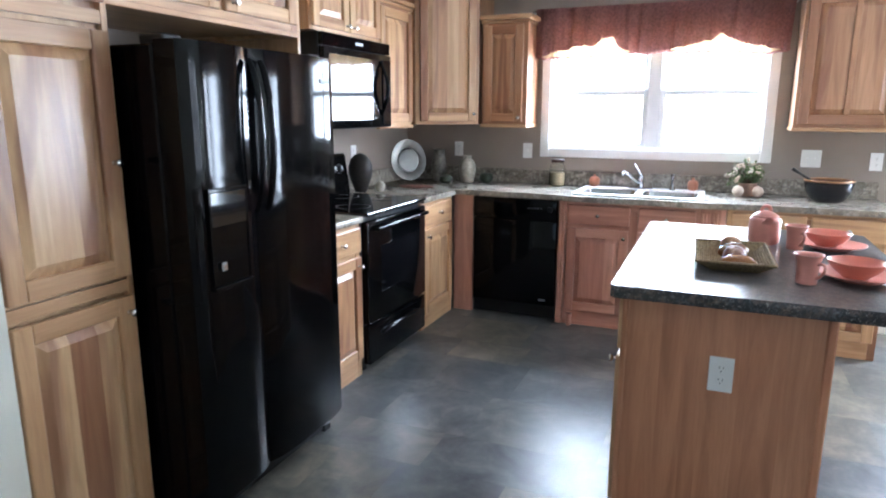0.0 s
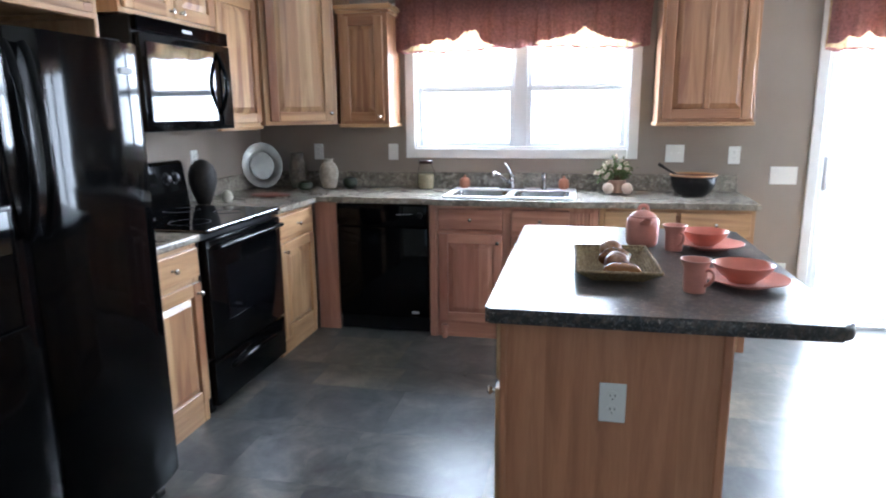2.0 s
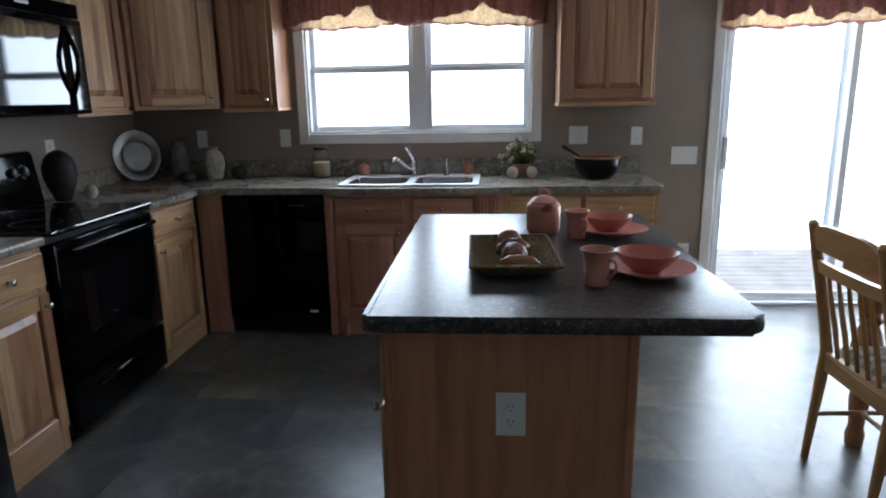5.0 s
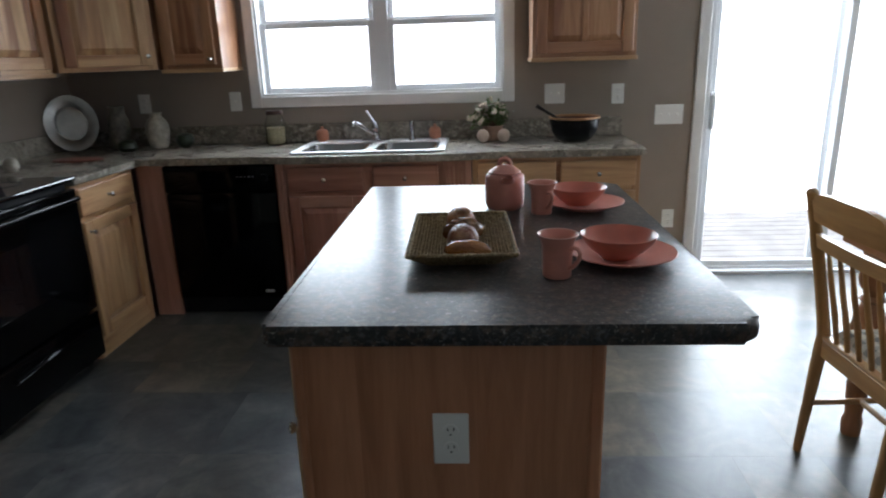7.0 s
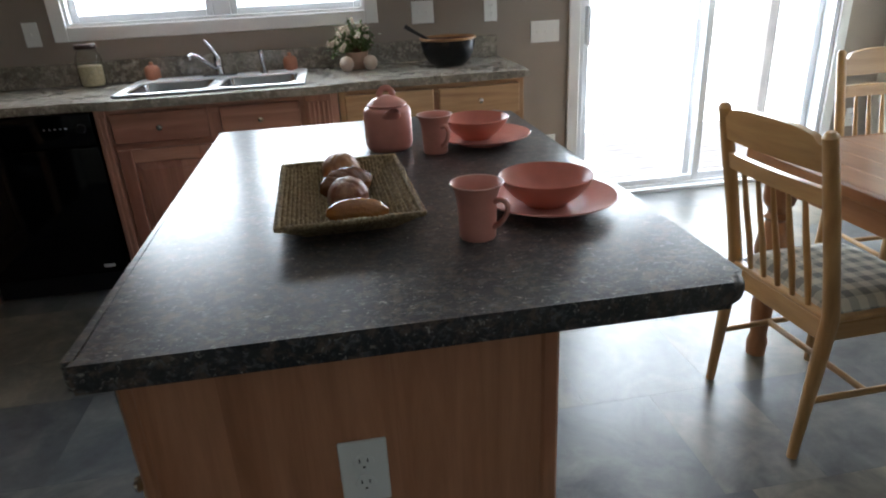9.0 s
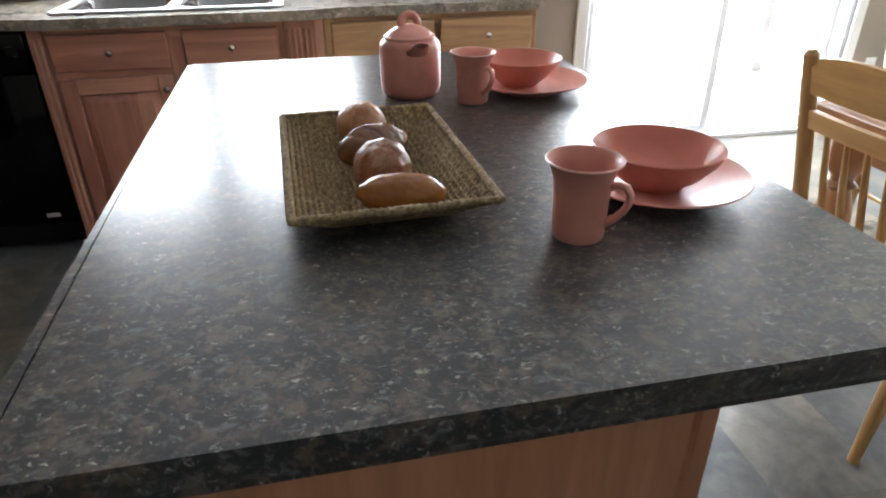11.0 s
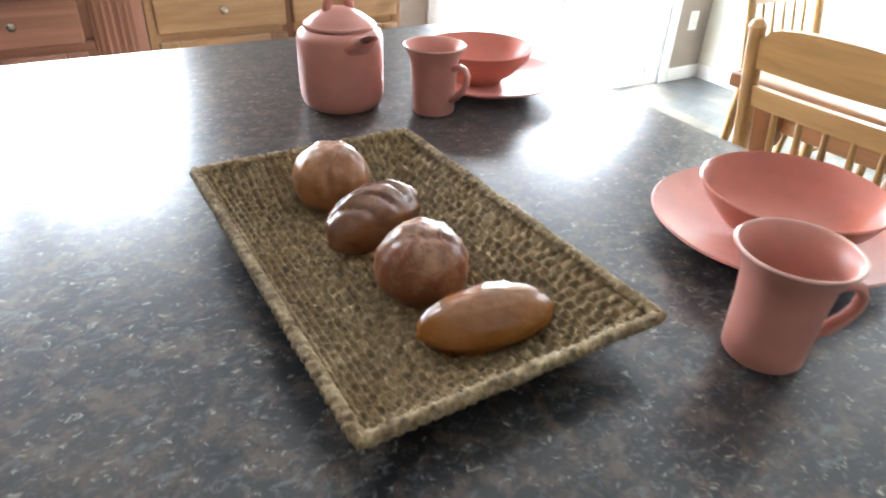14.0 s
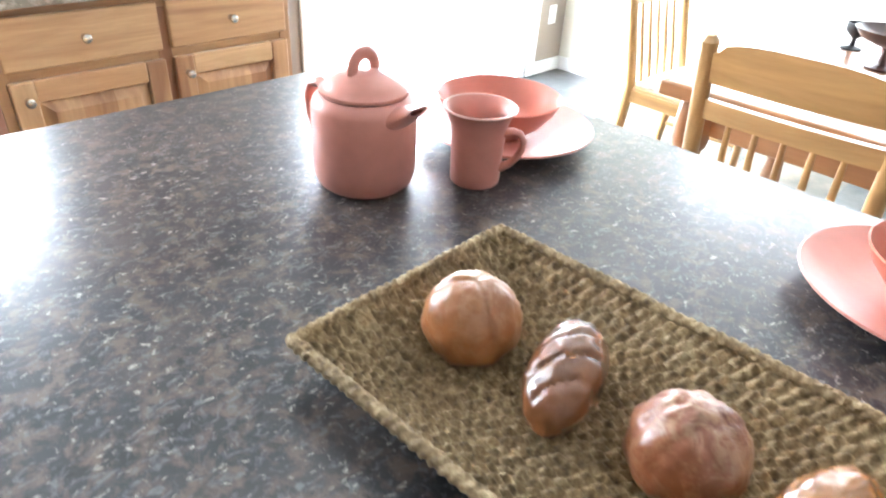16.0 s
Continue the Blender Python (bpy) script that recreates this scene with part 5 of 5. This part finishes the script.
# ---- dining ----
def chair(m):
    c = thing("dining_chair", m, "honey oak spindle-back dining chair with checked seat pad", "chair", "dining chairs")
    W = .205                      # faces +x; origin on the floor under the back
    curve = lambda z: .0 + (.035 * (z / .45) if z < .45 else .035 - .105 * ((z - .45) / .5) ** 1.1)
    for s in (-1, 1):
        zs = [0, .1, .2, .3, .4, .45, .5, .6, .7, .8, .88, .93]
        bm = bmesh.new(); tube(bm, [(curve(z), s * W, z) for z in zs] + [(curve(.945), s * W, .945), (curve(.955), s * W, .958)], [.014, .016, .018, .021, .022, .022, .021, .020, .020, .020, .019, .018, .0195, .010], 14)
        part("back_post", bm, oak_z, c, smooth=True)
        bm = bmesh.new(); tube(bm, [(.395, s * (W + .012), 0), (.39, s * (W + .006), .2), (.385, s * W, .43)], [.014, .018, .021], 14); part("front_leg", bm, oak_z, c, smooth=True)
        bm = bmesh.new(); cyl(bm, (.02, s * W, .19), (.39, s * (W + .006), .19), .010); part("stretcher", bm, oak_x, c, smooth=True)
        part("seat_rail", boxes(((.04, s * W - .013, .385), (.385, s * W + .013, .44)), bevel=.004), oak_x, c)
    bm = bmesh.new(); cyl(bm, (.2, -W, .19), (.2, W, .19), .010); part("stretcher", bm, oak_y, c, smooth=True)
    part("seat_rail", boxes(((.022, -W + .015, .375), (.046, W - .015, .44)), bevel=.004), oak_y, c); part("seat_rail", boxes(((.375, -W + .015, .385), (.398, W - .015, .44)), bevel=.004), oak_y, c)
    # crest rail with a shaped top
    bm = bmesh.new(); n = 28; rows = []
    for k in range(n + 1):
        t = 2 * k / n - 1; y = t * (W - .015)
        top = .932 + .026 * (1 - abs(t) ** 3) - (.012 if abs(t) > .86 else 0)
        bot = .853
        bow = -.012 * (1 - t * t)
        rows.append([bm.verts.new((curve(z) + bow + dx, y, z)) for z, dx in ((bot, -.011), (top, -.011), (top, .011), (bot, .011))])
    for a, b in zip(rows, rows[1:]):
        for q in range(4):
            j = (q + 1) % 4
            bm.faces.new((a[q], a[j], b[j], b[q]))
    bm.faces.new(rows[0]); bm.faces.new(rows[-1])
    part("crest_rail", bm, oak_y, c, smooth=True)
    bm = bmesh.new(); rows = []
    for k in range(15):
        t = 2 * k / 14 - 1; y = t * (W - .015); bow = -.010 * (1 - t * t)
        rows.append([bm.verts.new((curve(z) + bow + dx, y, z)) for z, dx in ((.765, -.011), (.812, -.011), (.812, .011), (.765, .011))])
    for a, b in zip(rows, rows[1:]):
        for q in range(4):
            j = (q + 1) % 4
            bm.faces.new((a[q], a[j], b[j], b[q]))
    bm.faces.new(rows[0]); bm.faces.new(rows[-1])
    part("mid_rail", bm, oak_y, c, smooth=True)
    for k in range(5):
        y = (k - 2) * .062
        bm = bmesh.new(); tube(bm, [(.035, y, .435), (curve(.55) - .004, y, .55), (curve(.66) - .008, y, .66), (curve(.77) - .009, y, .775)], [.0075, .010, .009, .0065], 10); part("spindle", bm, oak_z, c, smooth=True)
    bm = bmesh.new(); box(bm, (.02, -W - .012, .438), (.415, W + .012, .452), .006, seg=2); part("seat", bm, oak_y, c)
    bm = bmesh.new()
    nx = 20; g = []
    for j in range(nx + 1):
        r = []
        for i in range(nx + 1):
            u, v = 2 * i / nx - 1, 2 * j / nx - 1
            h = .038 * (max(0, 1 - abs(u) ** 6) * max(0, 1 - abs(v) ** 6)) ** .5
            r.append(bm.verts.new((.228 + u * .18, v * .195, .4525 + h)))
        g.append(r)
    for j in range(nx):
        for i in range(nx):
            bm.faces.new((g[j][i], g[j][i + 1], g[j + 1][i + 1], g[j + 1][i]))
    part("seat_pad", bm, plaid_mat, c, "grey and cream checked seat pad", True)
    return c
first = chair(pose(3.635, -2.143, 0, 0, 0, 2))
copy_thing(first, pose(4.80, -1.20, 0, 0, 0, -92))

def table():
    t = thing("dining_table", pose(3.80, -1.755, 0, 0, 0, 0), "warm brown oak farmhouse dining table with turned legs", "table")
    W, L = 1.05, 1.5
    x = 0
    while x < W - .01:
        part("top_plank", boxes(((x, -L, .732), (min(W, x + .105), 0, .762)), bevel=.0012), warm_y, t); x += .105
    bm = bmesh.new(); box(bm, (-.015, -L - .015, .722), (0.0, .015, .764), .007, seg=2); box(bm, (W, -L - .015, .722), (W + .015, .015, .764), .007, seg=2); box(bm, (0, 0, .722), (W, .015, .764), .007, seg=2); box(bm, (0, -L - .015, .722), (W, -L, .764), .007, seg=2)
    part("edge_band", bm, warm_y, t)
    for lo, hi, m in (((.07, -L + .1, .62), (.092, -.1, .722), warm_y), ((W - .092, -L + .1, .62), (W - .07, -.1, .722), warm_y), ((.1, -.092, .62), (W - .1, -.07, .722), warm_x), ((.1, -L + .07, .62), (W - .1, -L + .092, .722), warm_x)):
        part("apron", boxes((lo, hi), bevel=.003), m, t)
    for x in (.072, W - .072):
        for y in (-.072, -L + .072):
            bm = bmesh.new()
            lathe(bm, [(0, .7215), (.046, .7215), (.05, .71), (.052, .60), (.047, .58), (.034, .565), (.032, .55), (.046, .535), (.032, .52), (.05, .47), (.057, .42), (.048, .36), (.03, .31), (.04, .29), (.03, .275), (.038, .2), (.028, .08), (.036, .05), (.032, 0), (0, 0)], 24, (x, y, 0))
            part("leg", bm, warm_z, t, smooth=True)
table()
def compote():
    c = thing("compote_bowl", pose(4.47, -2.10, .763) @ Matrix.Scale(.85, 4), "dark red-brown footed bowl on the dining table", "bowl")
    bm = bmesh.new(); lathe(bm, [(0, .0), (.05, 0), (.052, .006), (.02, .016), (.014, .05), (.02, .075), (.05, .085), (.10, .105), (.125, .135), (.12, .137), (.095, .115), (.04, .095), (0, .092)], 40); part("bowl", bm, brown_lid, c, smooth=True)
compote()
turned("goblet", (4.66, -1.96, .763), [(0, 0), (.032, 0), (.033, .004), (.008, .012), (.007, .035), (.02, .045), (.034, .06), (.036, .085), (.033, .085), (.028, .062), (0, .05)], dark_glaze, "dark red goblet on the dining table", "goblet")
bm = bmesh.new(); lathe(bm, [(0, .004), (.06, .004), (.065, 0), (.075, .003), (.118, .016), (.117, .019), (.07, .008), (0, .008)], 40)
solid("side_plate", bm, red_lid, "dark red plate laid on the dining table", "plate", pose(4.06, -2.20, .763), smooth=True)

# ---- floor tiles ----
def tiles():
    shapes = {}
    rnd = random.Random(3)
    u = .305
    def tile(x, y, w, d):
        key = (round(w, 3), round(d, 3))
        if key not in shapes:
            bm = bmesh.new()
            g = .0002
            a = [(-w / 2 + g, -d / 2 + g), (w / 2 - g, -d / 2 + g), (w / 2 - g, d / 2 - g), (-w / 2 + g, d / 2 - g)]
            i = .0012
            lo = [bm.verts.new((*p, -.0003)) for p in a]
            hi = [bm.verts.new((p[0] - math.copysign(i, p[0]), p[1] - math.copysign(i, p[1]), 0)) for p in a]
            bm.faces.new(hi)
            for k in range(4):
                j = (k + 1) % 4
                bm.faces.new((lo[k], lo[j], hi[j], hi[k]))
            shapes[key] = finish("tile", bm, slate_mat)
        ob = new("tile", shapes[key]); ob.parent = floor; ob.matrix_basis = pose(x, y, -.0005)
    y = 0.0; r = 0
    while y > -5.2:
        d = u * (1.5 if r % 3 else 1)
        d = min(d, 5.2 + y + .01)
        x = -.05 - (r % 2) * .23
        while x < 5.83:
            w = u * rnd.choice((1, 1.5, 2))
            a, b = max(x, -.05), min(x + w, 5.83)
            if b - a > .02:
                tile((a + b) / 2, y - d / 2, b - a, d)
            x += w
        y -= d; r += 1
    bm = bmesh.new(); box(bm, (.665, -8, -.0035), (5.83, y, -.0008)); s = part("rear_sheet", bm, slate_mat, floor)
tiles()
